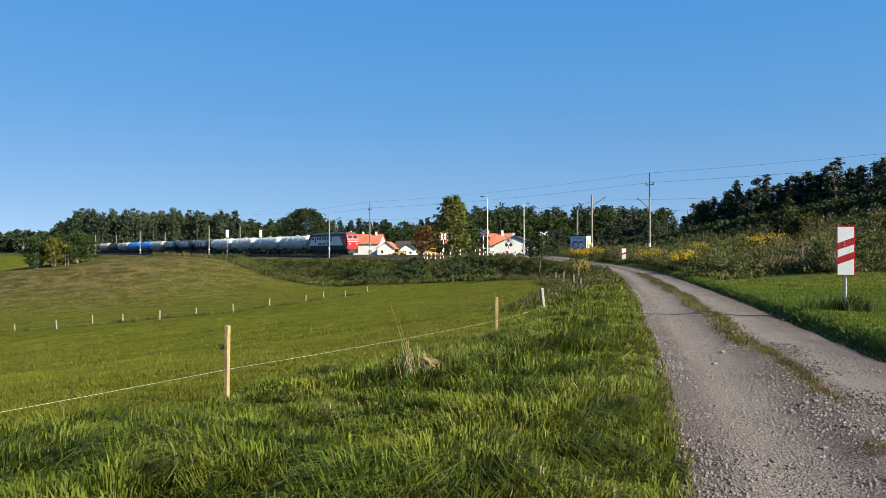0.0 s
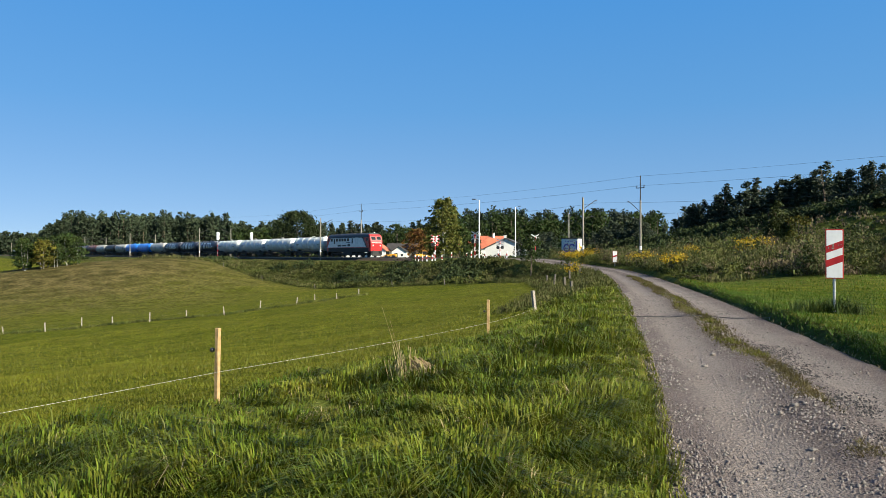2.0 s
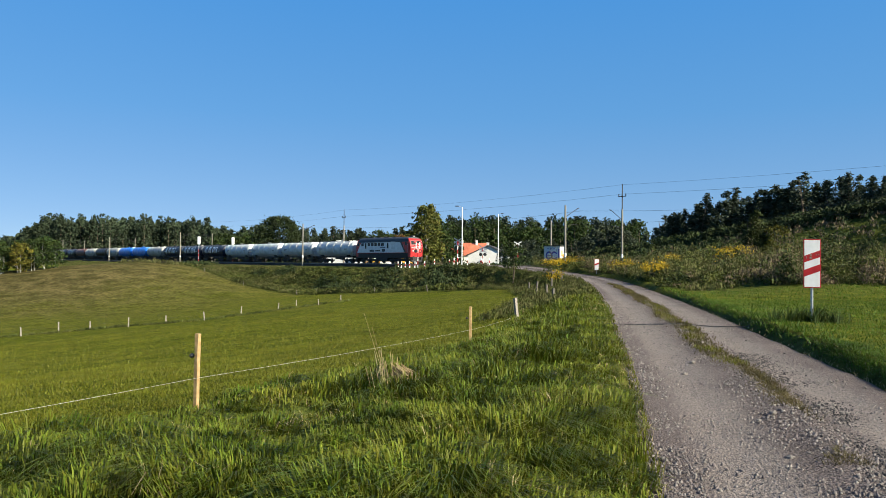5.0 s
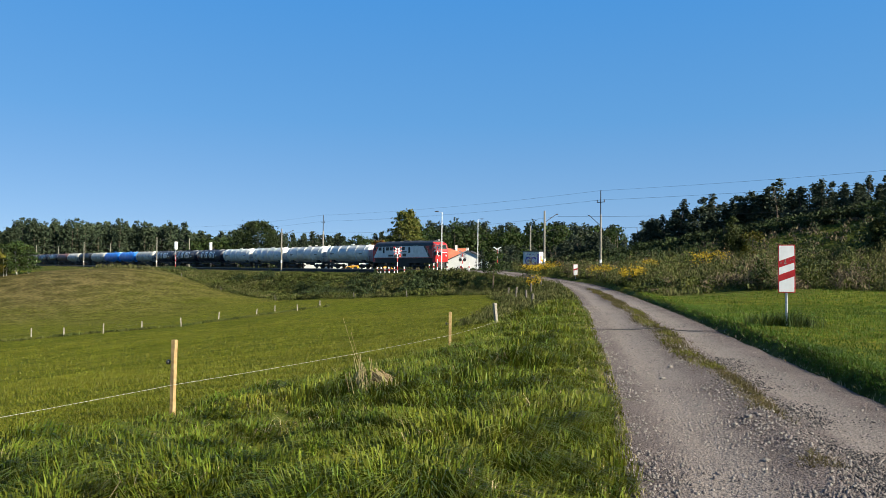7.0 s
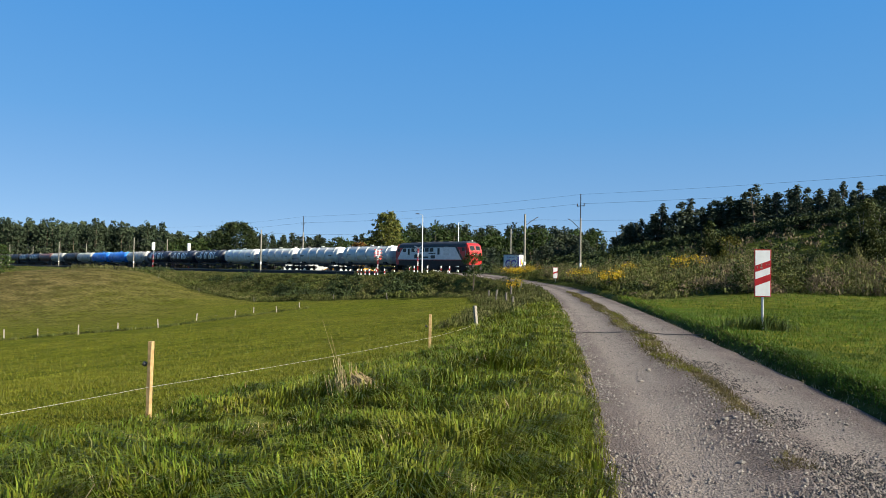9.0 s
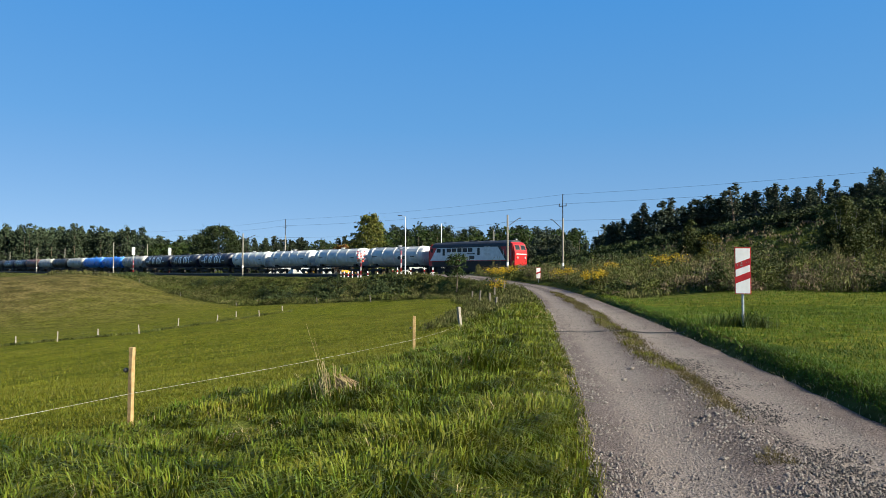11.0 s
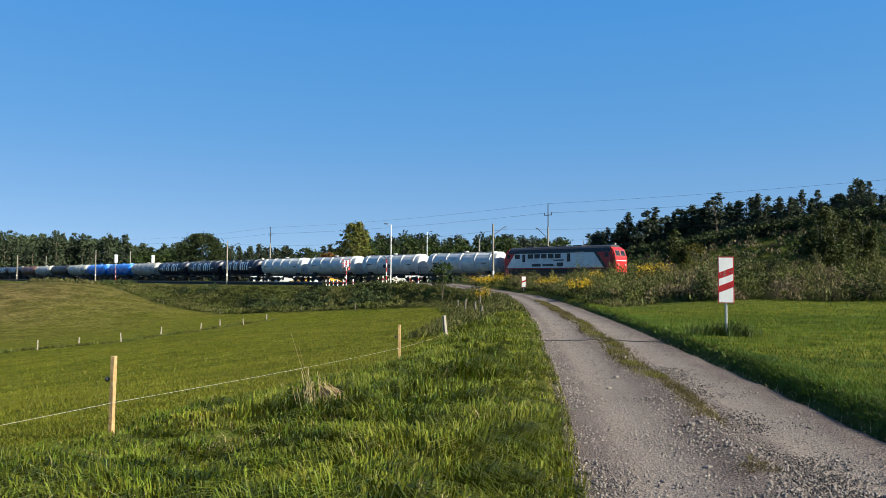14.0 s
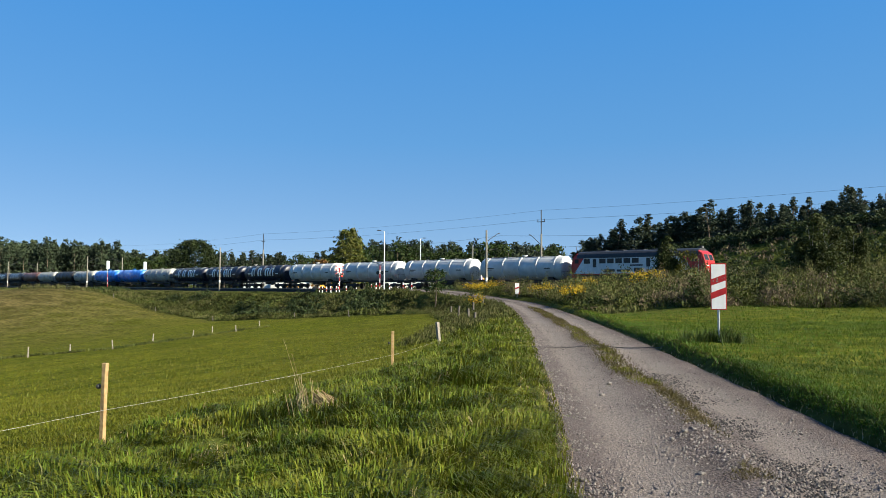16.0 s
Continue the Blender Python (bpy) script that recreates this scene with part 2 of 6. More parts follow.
FENCE_Y = [-6, 3.6, 9.5, 18.0, 30.6, 52, 70]
FENCE_X = [-13.5, -7.7, -3.1, 1.3, 4.3, 9.3, 11.5]


def ground_z(x, y, carve=True):
    x, y = np.asarray(x, float), np.asarray(y, float)
    q, s = railway(x, y)
    yy = np.maximum(y, 0)
    o = x - road_x(y)
    fall = -2.7 * (1 - np.exp(-yy / 38)) + 0.5 * np.exp(-((yy - 11) / 13) ** 2)
    low = -55 + 12 * np.log1p(np.exp((x + 55) / 12))
    field = 0.1 * np.minimum(low, 12) + fall
    field += 8.4 * np.exp(-((x + 61) / np.where(x > -61, 21, 36)) ** 2 / 2 - ((y - 152) / 27) ** 2 / 2)
    far_left = soft_step(150, 230, y) * soft_step(-40, -90, x)
    field = field * (1 - far_left) - 0.9 * far_left
    lane = 0.92 * soft_step(52, 106, y)
    right = 0.22 * soft_step(1.85, 2.3, o) + 0.25 * soft_step(4, 14, o) + soft_step(24, 52, y) * soft_step(2.5, 10, o) * 1.0 + 0.06 * np.clip(o - 14, 0, 30)
    z = np.where(o > 0, lane + right, lane + (field - lane) * soft_step(-1.7, -5.5, o))
    hummock = (soft_step(-1.9, -2.9, o) * soft_step(0.2, 1.2, x - np.interp(y, FENCE_Y, FENCE_X)) * soft_step(34, 24, y)) * (o < 0)
    z = z + hummock * (0.055 * wobble(x, y, 0.15) + 0.085 * wobble(x + 3, y, 0.38))
    z = z + soft_step(5.5, 9, q) * soft_step(18, 13, q) * soft_step(4, 7, np.abs(o)) * (0.38 * wobble(x, y, 1.1) + 0.3 * wobble(x, y + 7, 2.7))
    z = z + soft_step(3.2, 5.0, o) * soft_step(36, 44, y) * soft_step(14, 20, q) * (0.22 * wobble(x, y, 0.6) + 0.25 * wobble(x, y + 7, 1.5))
    z = z + 0.05 * wobble(x, y, 2.3) * soft_step(1.5, 3, np.abs(o)) + 0.12 * wobble(x, y, 9.0) * soft_step(3, 12, np.abs(o))
    # the hill behind the railway, and the level land behind it
    back = 0.2 + 8.6 * soft_step(-100, -12, s) * soft_step(5, 26, -q) + 0.035 * np.clip(s + 40, 0, 200) * soft_step(5, 26, -q)
    z = np.where(q < 0, back, z)
    level = 1 - soft_step(4.4, 14.5, np.abs(q))
    crossing = 1 - soft_step(3.0, 7.0, np.abs(o))
    top = rail_z(s)
    bed = (top - 0.62) * (1 - crossing) + (top - 0.06) * crossing
    z = z * (1 - level) + bed * level
    if carve:
        z = z - 0.10 * (1 - soft_step(1.45, 1.75, np.where(o > 0, o - 0.25, -o))) * (y < 160)
    return z


def zones(x, y):
    """How dry the grass is, and how rough the growth or how shaded the verge's ground is, 0 to 1."""
    q, s = railway(x, y)
    o = x - road_x(y)
    n = wobble(x, y, 3.1) * 0.15 + wobble(x, y, 13.0) * 0.25
    dry = np.exp(-((x + 74) / 42) ** 2 / 2 - ((y - 138) / 30) ** 2 / 2) * 1.1 + n * 0.5
    dry = np.where(q > 16, dry, 0.15 + n * 0.5)
    edge = np.exp(-((np.abs(o) - 1.9) / 0.35) ** 2) * (y < 70) * 0.55
    wild_shade = soft_step(19, 14, np.abs(q)) * (q > -300)
    wild_shade = np.maximum(wild_shade, soft_step(26, 42, y) * soft_step(2.4, 4.0, o) * (q > 0))
    wild_shade = np.maximum(wild_shade, (q < -8) * 0.8)
    wild_shade = np.maximum(wild_shade, soft_step(33, 45, y) * soft_step(-6, -3.5, o) * (o < 0) * (q > 0) * 0.8)
    # verge: shade under the long blades, put into the ground's colour
    wild_shade = np.maximum(wild_shade, ((o < -1.75) & (x > np.interp(y, [-6, 3.6, 9.5, 18.0, 30.6, 52, 70], [-13.5, -7.7, -3.1, 1.3, 4.3, 9.3, 11.5])) & (y < 60)) * 0.75)
    return np.clip(dry + edge, 0, 1), np.clip(wild_shade + n * 0.4 * (wild_shade > 0.1), 0, 1)


def ground_material():
    m = bpy.data.materials.new("meadow_ground")
    m.use_nodes = True
    nd, ln = m.node_tree.nodes, m.node_tree.links
    bs = nd["Principled BSDF"]
    tc = nd.new("ShaderNodeTexCoord")

    def noise_at(scale, detail=5.0):
        n = nd.new("ShaderNodeTexNoise")
        n.inputs["Scale"].default_value, n.inputs["Detail"].default_value = scale, detail
        ln.new(tc.outputs["Object"], n.inputs["Vector"])
        return n.outputs["Fac"]

    def ramp(fac, c1, c2, lo=0.35, hi=0.65):
        r = nd.new("ShaderNodeValToRGB")
        r.color_ramp.elements[0].position, r.color_ramp.elements[1].position = lo, hi
        r.color_ramp.elements[0].color, r.color_ramp.elements[1].color = (*c1, 1), (*c2, 1)
        ln.new(fac, r.inputs["Fac"])
        return r.outputs["Color"]

    def mix(fac, a, b):
        n = nd.new("ShaderNodeMix")
        n.data_type = "RGBA"
        ln.new(fac, n.inputs[0])
        ln.new(a, n.inputs[6])
        ln.new(b, n.inputs[7])
        return n.outputs[2]

    def attr(name):
        a = nd.new("ShaderNodeAttribute")
        a.attribute_name = name
        return a.outputs["Fac"]

    fine, mid, big = noise_at(14, 8.0), noise_at(1.3), noise_at(0.07, 3.0)
    green = mix(mid, ramp(fine, (0.026, 0.039, 0.003), (0.097, 0.111, 0.008)), ramp(fine, (0.055, 0.071, 0.005), (0.147, 0.153, 0.012)))
    green = mix(ramp(big, (0, 0, 0), (0.6, 0.6, 0.6)), green, ramp(fine, (0.069, 0.072, 0.008), (0.130, 0.124, 0.018)))
    green = mix(ramp(noise_at(0.42, 9.0), (0.75, 0.75, 0.75), (0, 0, 0), 0.38, 0.58), green, ramp(fine, (0.029, 0.040, 0.002), (0.076, 0.087, 0.006)))
    dry = ramp(noise_at(0.35, 9.0), (0.044, 0.040, 0.012), (0.112, 0.090, 0.034), 0.36, 0.64)
    wild_shade = ramp(noise_at(2.5), (0.027, 0.039, 0.008), (0.076, 0.087, 0.022))
    col = mix(attr("wild_shade"), mix(attr("dry"), green, dry), wild_shade)
    # tufts and trodden spots
    tuft = nd.new("ShaderNodeMapRange")
    tuft.inputs["From Min"].default_value, tuft.inputs["From Max"].default_value = 0.36, 0.64
    tuft.inputs["To Min"].default_value, tuft.inputs["To Max"].default_value = 0.62, 1.28
    ln.new(noise_at(1.9, 8.0), tuft.inputs["Value"])
    shade = nd.new("ShaderNodeHueSaturation")
    ln.new(tuft.outputs["Result"], shade.inputs["Value"])
    ln.new(col, shade.inputs["Color"])
    col = shade.outputs["Color"]
    ln.new(col, bs.inputs["Base Color"])
    bs.inputs["Roughness"].default_value, bs.inputs["Specular IOR Level"].default_value = 0.95, 0.02
    b = nd.new("ShaderNodeBump")
    b.inputs["Strength"].default_value, b.inputs["Distance"].default_value = 0.7, 0.08
    ln.new(fine, b.inputs["Height"])
    ln.new(b.outputs["Normal"], bs.inputs["Normal"])
    return m


def ground():
    az = np.concatenate([np.arange(-48, 52, 0.32), np.arange(52, 312, 4.0)])
    az = np.radians(np.append(az, 312.0))
    rad = np.concatenate([[0.0, 0.5], 0.9 * 1.021 ** np.arange(0, 405)])
    a, r = np.meshgrid(az, rad)
    x, y = r * np.sin(a), r * np.cos(a)
    z = ground_z(x, y)
    n, k = a.shape
    idx = np.arange(n * k).reshape(n, k)
    f = np.stack([idx[:-1, :-1], idx[:-1, 1:], idx[1:, 1:], idx[1:, :-1]], -1).reshape(-1, 4)[:, ::-1]
    me = quads_mesh("ground", np.stack([x, y, z], -1).reshape(-1, 3), f, ground_material(), True)
    dry, wild_shade = zones(x, y)
    for name, val in (("dry", dry), ("wild_shade", wild_shade)):
        at = me.attributes.new(name, "FLOAT", "POINT")
        at.data.foreach_set("value", val.ravel().astype(np.float32))
    tagged(new("ground", me), "green meadow falling to a hollow, with rough banks", "ground", kind="structure")


def lane_material():
    """Dusty worn wheel tracks on darker loose gravel."""
    m = M_GRAVEL
    nd, ln = m.node_tree.nodes, m.node_tree.links
    bs = nd["Principled BSDF"]
    old = bs.inputs["Base Color"].links[0].from_socket
    tc = nd.new("ShaderNodeTexCoord")
    n = nd.new("ShaderNodeTexNoise")
    n.inputs["Scale"].default_value, n.inputs["Detail"].default_value = 32.0, 8.0
    ln.new(tc.outputs["Object"], n.inputs["Vector"])
    r = nd.new("ShaderNodeValToRGB")
    r.color_ramp.elements[0].position, r.color_ramp.elements[1].position = 0.3, 0.62
    r.color_ramp.elements[0].color, r.color_ramp.elements[1].color = (0.090, 0.076, 0.068, 1), (0.212, 0.180, 0.162, 1)
    ln.new(n.outputs["Fac"], r.inputs["Fac"])
    a = nd.new("ShaderNodeAttribute")
    a.attribute_name = "worn"
    x = nd.new("ShaderNodeMix")
    x.data_type = "RGBA"
    ln.new(a.outputs["Fac"], x.inputs[0])
    ln.new(old, x.inputs[6])
    ln.new(r.outputs["Color"], x.inputs[7])
    ln.new(x.outputs[2], bs.inputs["Base Color"])
    # tyre marks that run along the wheel tracks
    c = nd.new("ShaderNodeAttribute")
    c.attribute_name = "across"
    k = nd.new("ShaderNodeMath")
    k.operation = "MULTIPLY"
    k.inputs[1].default_value = 150.0
    ln.new(c.outputs["Fac"], k.inputs[0])
    w = nd.new("ShaderNodeMath")
    w.operation = "SINE"
    ln.new(k.outputs[0], w.inputs[0])
    worn = nd.new("ShaderNodeMath")
    worn.operation = "MULTIPLY"
    ln.new(w.outputs[0], worn.inputs[0])
    ln.new(a.outputs["Fac"], worn.inputs[1])
    patch = nd.new("ShaderNodeTexNoise")
    patch.inputs["Scale"].default_value = 0.8
    ln.new(tc.outputs["Object"], patch.inputs["Vector"])
    step = nd.new("ShaderNodeMapRange")
    step.inputs["From Min"].default_value, step.inputs["From Max"].default_value = 0.50, 0.62
    ln.new(patch.outputs["Fac"], step.inputs["Value"])
    mark = nd.new("ShaderNodeMath")
    mark.operation = "MULTIPLY"
    ln.new(worn.outputs[0], mark.inputs[0])
    ln.new(step.outputs["Result"], mark.inputs[1])
    b = nd.new("ShaderNodeBump")
    b.inputs["Strength"].default_value, b.inputs["Distance"].default_value = 0.22, 0.005
    ln.new(mark.outputs[0], b.inputs["Height"])
    ln.new(bs.inputs["Normal"].links[0].from_socket, b.inputs["Normal"])
    ln.new(b.outputs["Normal"], bs.inputs["Normal"])
    return m


def road():
    """The unpaved lane: two worn wheel tracks and a low middle ridge."""
    y = np.concatenate([np.arange(-8, 30, 0.12), np.arange(30, 150, 0.4)])
    o = np.linspace(-1.74, 1.98, 47)
    yy, oo = np.meshgrid(y, o, indexing="ij")
    edge = 0.10 * np.sin(yy * 1.7) + 0.07 * np.sin(yy * 4.1 + 1) + 0.05 * np.sin(yy * 9.3)
    oo = oo + edge * soft_step(0.8, 1.7, np.abs(oo)) * np.sign(oo)
    xx = road_x(yy) + oo
    prof = 0.045 * np.exp(-((oo - 0.12) / 0.26) ** 2) - 0.03 * np.exp(-((np.abs(oo - 0.1) - 0.85) / 0.3) ** 2)
    prof = prof - 0.11 * soft_step(1.55, 1.78, np.where(oo > 0, oo - 0.24, -oo))
    zz = ground_z(xx, yy, carve=False) + prof - 0.012 + 0.012 * wobble(xx, yy, 0.35) + 0.006 * wobble(xx * 1.3, yy, 0.11)
    n, k = xx.shape
    idx = np.arange(n * k).reshape(n, k)
    f = np.stack([idx[:-1, :-1], idx[:-1, 1:], idx[1:, 1:], idx[1:, :-1]], -1).reshape(-1, 4)
    me = quads_mesh("road", np.stack([xx, yy, zz], -1).reshape(-1, 3), f, lane_material(), True)
    worn = np.exp(-((np.abs(oo - 0.1) - 0.85) / 0.40) ** 4) * (1 + 0.25 * wobble(xx, yy, 0.6)) - 0.15 * wobble(xx + 3, yy, 2.0)
    for name, val in (("worn", np.clip(worn, 0, 1)), ("across", oo + 0.02 * np.sin(yy * 0.9))):
        me.attributes.new(name, "FLOAT", "POINT").data.foreach_set("value", val.ravel().astype(np.float32))
    return tagged(new("road", me), "dusty gravel lane with two wheel tracks", "road", kind="structure")


def railway_track():
    bm = bmesh.new()
    prof = [(-2.9, -0.75), (-1.75, -0.17), (1.75, -0.17), (2.9, -0.75)]
    stations = (-760, -160, 20, 160)
    ends = [[bm.verts.new((*along(s, q), float(rail_z(s)) + z)) for q, z in prof] for s in stations]
    for a, b in zip(ends, ends[1:]):
        for i in range(3):
            bm.faces.new((a[i], a[i + 1], b[i + 1], b[i]))
    bed = part("railway_bed", bm, M_BALLAST)
    tagged(bed, "grey brown crushed stone bed of the railway", "railway bed", kind="structure")
    for q in (-0.76, 0.76):
        bm = bmesh.new()
        for half, z0, z1 in ((0.035, -0.04, 0.0), (0.010, -0.14, -0.03), (0.07, -0.17, -0.135)):
            rings = [[bm.verts.new((*along(s, q + d), float(rail_z(s)) + z)) for d, z in ((-half, z0), (half, z0), (half, z1), (-half, z1))] for s in stations]
            for a, b in zip(rings, rings[1:]):
                for k in range(4):
                    bm.faces.new((a[k], a[(k + 1) % 4], b[(k + 1) % 4], b[k]))
        part("rail", bm, M_RAIL, bed)
    v, f = [], []
    x0, y0 = along(0)
    for i, s in enumerate(np.arange(-330, 40, 0.62)):
        for a, b, c in ((-0.13, -1.25, 0), (0.13, -1.25, 0), (0.13, 1.25, 0), (-0.13, 1.25, 0), (-0.13, -1.25, 1), (0.13, -1.25, 1), (0.13, 1.25, 1), (-0.13, 1.25, 1)):
            x, y = along(s + a, b)
            v.append((x, y, float(rail_z(s)) - 0.30 + 0.145 * c))
        k = i * 8
        f += [(k + 4, k + 5, k + 6, k + 7), (k, k + 1, k + 5, k + 4), (k + 1, k + 2, k + 6, k + 5), (k + 2, k + 3, k + 7, k + 6), (k + 3, k, k + 4, k + 7)]
    ob = new("sleepers", quads_mesh("sleepers", v, f, M_CONCRETE))
    ob.parent = bed
    tagged(ob, kind="stuff")


ground()
LANE = road()
railway_track()

# ---- the goods train ----
TRAIN_ANGLE = -math.degrees(AZ)
NOSE0, SPEED, SLOW, PITCH, LOCO = -120.97, 5.81, -0.00995, 14.72, 17.6
MOVERS, WHEELS = [], []


def empty(name):
    ob = new(name)
    ob.empty_display_size = 0.5
    return ob


def wheelset(x, r, parent):
    bm = bmesh.new()
    for y in (-0.75, 0.75):
        rod(bm, (0, y - 0.07, 0), (0, y + 0.07, 0), r, seg=20)
    rod(bm, (0, -0.9, 0), (0, 0.9, 0), 0.09, seg=8)
    for k in range(4):
        a = k * math.pi / 2
        for y in (-0.83, 0.83):
            rod(bm, (0.2 * math.cos(a), y, 0.2 * math.sin(a)), (0.36 * math.cos(a), y, 0.36 * math.sin(a)), 0.03, seg=5)
    ob = part("wheelset", bm, M_DARKSTEEL, parent)
    ob.location = (x, 0, r)
    WHEELS.append((ob, x, r))
    return ob


def bogie(x, base, r, parent, wheels=2):
    bm = bmesh.new()
    half = base * (wheels - 1) / 2 + 0.55
    for y in (-1.0, 1.0):
        box(bm, x - half, x + half, y - 0.09, y + 0.09, r + 0.02, r + 0.24)
        for k in range(wheels):
            cx = x + (k - (wheels - 1) / 2) * base
            box(bm, cx - 0.16, cx + 0.16, y - 0.14, y + 0.14, r - 0.17, r + 0.12)
            rod(bm, (cx - 0.28, y, r - 0.1), (cx - 0.28, y, r + 0.2), 0.1)
            rod(bm, (cx + 0.28, y, r - 0.1), (cx + 0.28, y, r + 0.2), 0.1)
    box(bm, x - 0.3, x + 0.3, -1.0, 1.0, r - 0.05, r + 0.35)
    part("bogie", bm, M_DARKSTEEL, parent)


def lathe(bm, prof, seg=32, centre=2.76):
    """Turns (x, radius) points round a lengthwise axis."""
    rings = []
    for x, r in prof:
        rings.append([bm.verts.new((x, r * math.cos(2 * math.pi * k / seg), centre + r * math.sin(2 * math.pi * k / seg))) for k in range(seg)])
    for a, b in zip(rings, rings[1:]):
        for k in range(seg):
            bm.faces.new((a[k], a[(k + 1) % seg], b[(k + 1) % seg], b[k]))
    bm.faces.new(rings[0])
    bm.faces.new(rings[-1][::-1])


def tank_wagon(paint, label, lettered=False, banded=True):
    """A bogie tank wagon, its front at x = 0, running towards +x."""
    top = empty("tank_wagon")
    length, r = PITCH, 1.48
    a, b = -length + 0.72, -0.72
    bm = bmesh.new()
    lathe(bm, [(a, 0.25), (a + 0.02, 0.7), (a + 0.07, 1.08), (a + 0.16, 1.34), (a + 0.28, r - 0.03), (a + 0.40, r), (b - 0.40, r), (b - 0.28, r - 0.03), (b - 0.16, 1.34), (b - 0.07, 1.08), (b - 0.02, 0.7), (b, 0.25)])
    barrel = part("tank", bm, paint, top, smooth=True)
    if banded:
        for i in range(5):
            x = a + 1.3 + (b - a - 2.6) * i / 4
            bm = bmesh.new()
            lathe(bm, [(x - 0.11, r + 0.005), (x - 0.09, r + 0.075), (x + 0.09, r + 0.075), (x + 0.11, r + 0.005)])
            part("hoop", bm, paint, barrel)
    bm = bmesh.new()
    xm = (a + b) / 2
    rod(bm, (xm, 0, 2.76 + r - 0.1), (xm, 0, 2.76 + r + 0.17), 0.32, seg=16)
    rod(bm, (xm, 0, 2.76 + r + 0.15), (xm, 0, 2.76 + r + 0.22), 0.36, seg=16)
    part("manhole", bm, paint, barrel)
    bm = bmesh.new()
    for y in (-0.45, 0.45):
        box(bm, a + 1.2, b - 1.2, y - 0.12, y + 0.12, 2.76 + r - 0.02, 2.76 + r + 0.03)
        for i in range(6):
            x = a + 1.4 + i * (b - a - 2.8) / 5
            rod(bm, (x, y, 2.76 + r - 0.16), (x, y, 2.76 + r), 0.025, seg=5)
    part("walkway", bm, M_DARKSTEEL, top)
    bm = bmesh.new()
    for y in (-0.9, 0.9):
        box(bm, -length + 0.55, -0.55, y - 0.09, y + 0.09, 1.05, 1.32)
    for x in (-length + 0.55, -0.62):
        box(bm, x - 0.1, x + 0.1, -1.3, 1.3, 0.9, 1.3)
    for x in (-2.6, -length + 2.6):
        box(bm, x - 0.35, x + 0.35, -1.2, 1.2, 1.25, 1.62)
    box(bm, xm - 0.6, xm + 0.6, -0.5, 0.5, 0.75, 1.1)
    rod(bm, (xm + 1.6, -0.7, 0.85), (xm + 2.8, -0.7, 0.85), 0.22, seg=10)
    part("underframe", bm, M_DARKSTEEL, top)
    for x in (0.0, -length):
        sgn = -1 if x == 0.0 else 1
        for y in (-0.87, 0.87):
            bm = bmesh.new()
            rod(bm, (x + sgn * 0.52, y, 1.06), (x + sgn * 0.12, y, 1.06), 0.09)
            rod(bm, (x + sgn * 0.12, y, 1.06), (x + sgn * 0.04, y, 1.06), 0.22, seg=14)
            part("buffer", bm, M_DARKSTEEL, top)
    # the end platform with its rail and ladder
    bm = bmesh.new()
    for y in (-1.3, 1.3):
        for x in (-0.45, -0.95):
            rod(bm, (x, y, 1.25), (x, y, 2.25), 0.022, seg=5)
        rod(bm, (-0.45, y, 2.25), (-0.95, y, 2.25), 0.022, seg=5)
    rod(bm, (-0.45, -1.3, 2.25), (-0.45, 1.3, 2.25), 0.022, seg=5)
    box(bm, -1.0, -0.4, -1.32, 1.32, 1.2, 1.26)
    part("end_platform", bm, M_DARKSTEEL, top)
    bm = bmesh.new()
    for y in (0.35, 0.75):
        rod(bm, (-0.72, y, 1.3), (-1.25, y, 4.25), 0.025, seg=5)
    for i in range(9):
        t = i / 8
        rod(bm, (-0.76 - 0.46 * t, 0.35, 1.5 + 2.6 * t), (-0.76 - 0.46 * t, 0.75, 1.5 + 2.6 * t), 0.018, seg=5)
    part("ladder", bm, M_STEEL, top)
    for x in (-2.6, -length + 2.6):
        bogie(x, 1.8, 0.46, top)
        for k in (-0.9, 0.9):
            wheelset(x + k, 0.46, top)
    # placards and markings
    for x0, x1, a0, a1 in ((-length + 2.2, -length + 3.4, 0.02, 0.10), (-length + 2.2, -length + 3.0, -0.10, -0.06), (-3.4, -2.5, -0.04, 0.05)):
        bm = bmesh.new()
        curve_bar(bm, x0, x1, a0, a1, r + 0.006)
        part("marking", bm, M_BLACK if not lettered else M_WHITE, barrel)
    if lettered:
        # the owner's mark, as plain blocks
        for x0 in (-length + 3.4, -length + 5.5, -length + 7.9, -length + 9.5):
            bm = bmesh.new()
            curve_bar(bm, x0, x0 + 0.40, -0.30, 0.78, r + 0.008)
            curve_bar(bm, x0 + 0.40, x0 + 1.2, 0.56, 0.78, r + 0.008)
            curve_bar(bm, x0 + 0.86, x0 + 1.2, -0.30, 0.56, r + 0.008)
            bmesh.ops.remove_doubles(bm, verts=bm.verts[:], dist=0.03)
            part("owner_mark", bm, M_WHITE, barrel)
    return tagged(top, label, "tank wagon", "wagons of the goods train")


def curve_bar(bm, x0, x1, a0, a1, r, n=5):
    """A patch that lies on the tank's flank towards the camera, between two heights given as angles."""
    rows = []
    for i in range(n + 1):
        a = math.pi + 0.06 - (a0 + (a1 - a0) * i / n)
        rows.append([bm.verts.new((x, r * math.cos(a), 2.76 + r * math.sin(a))) for x in (x0, x1)])
    for p, q in zip(rows, rows[1:]):
        bm.faces.new((p[0], p[1], q[1], q[0]))


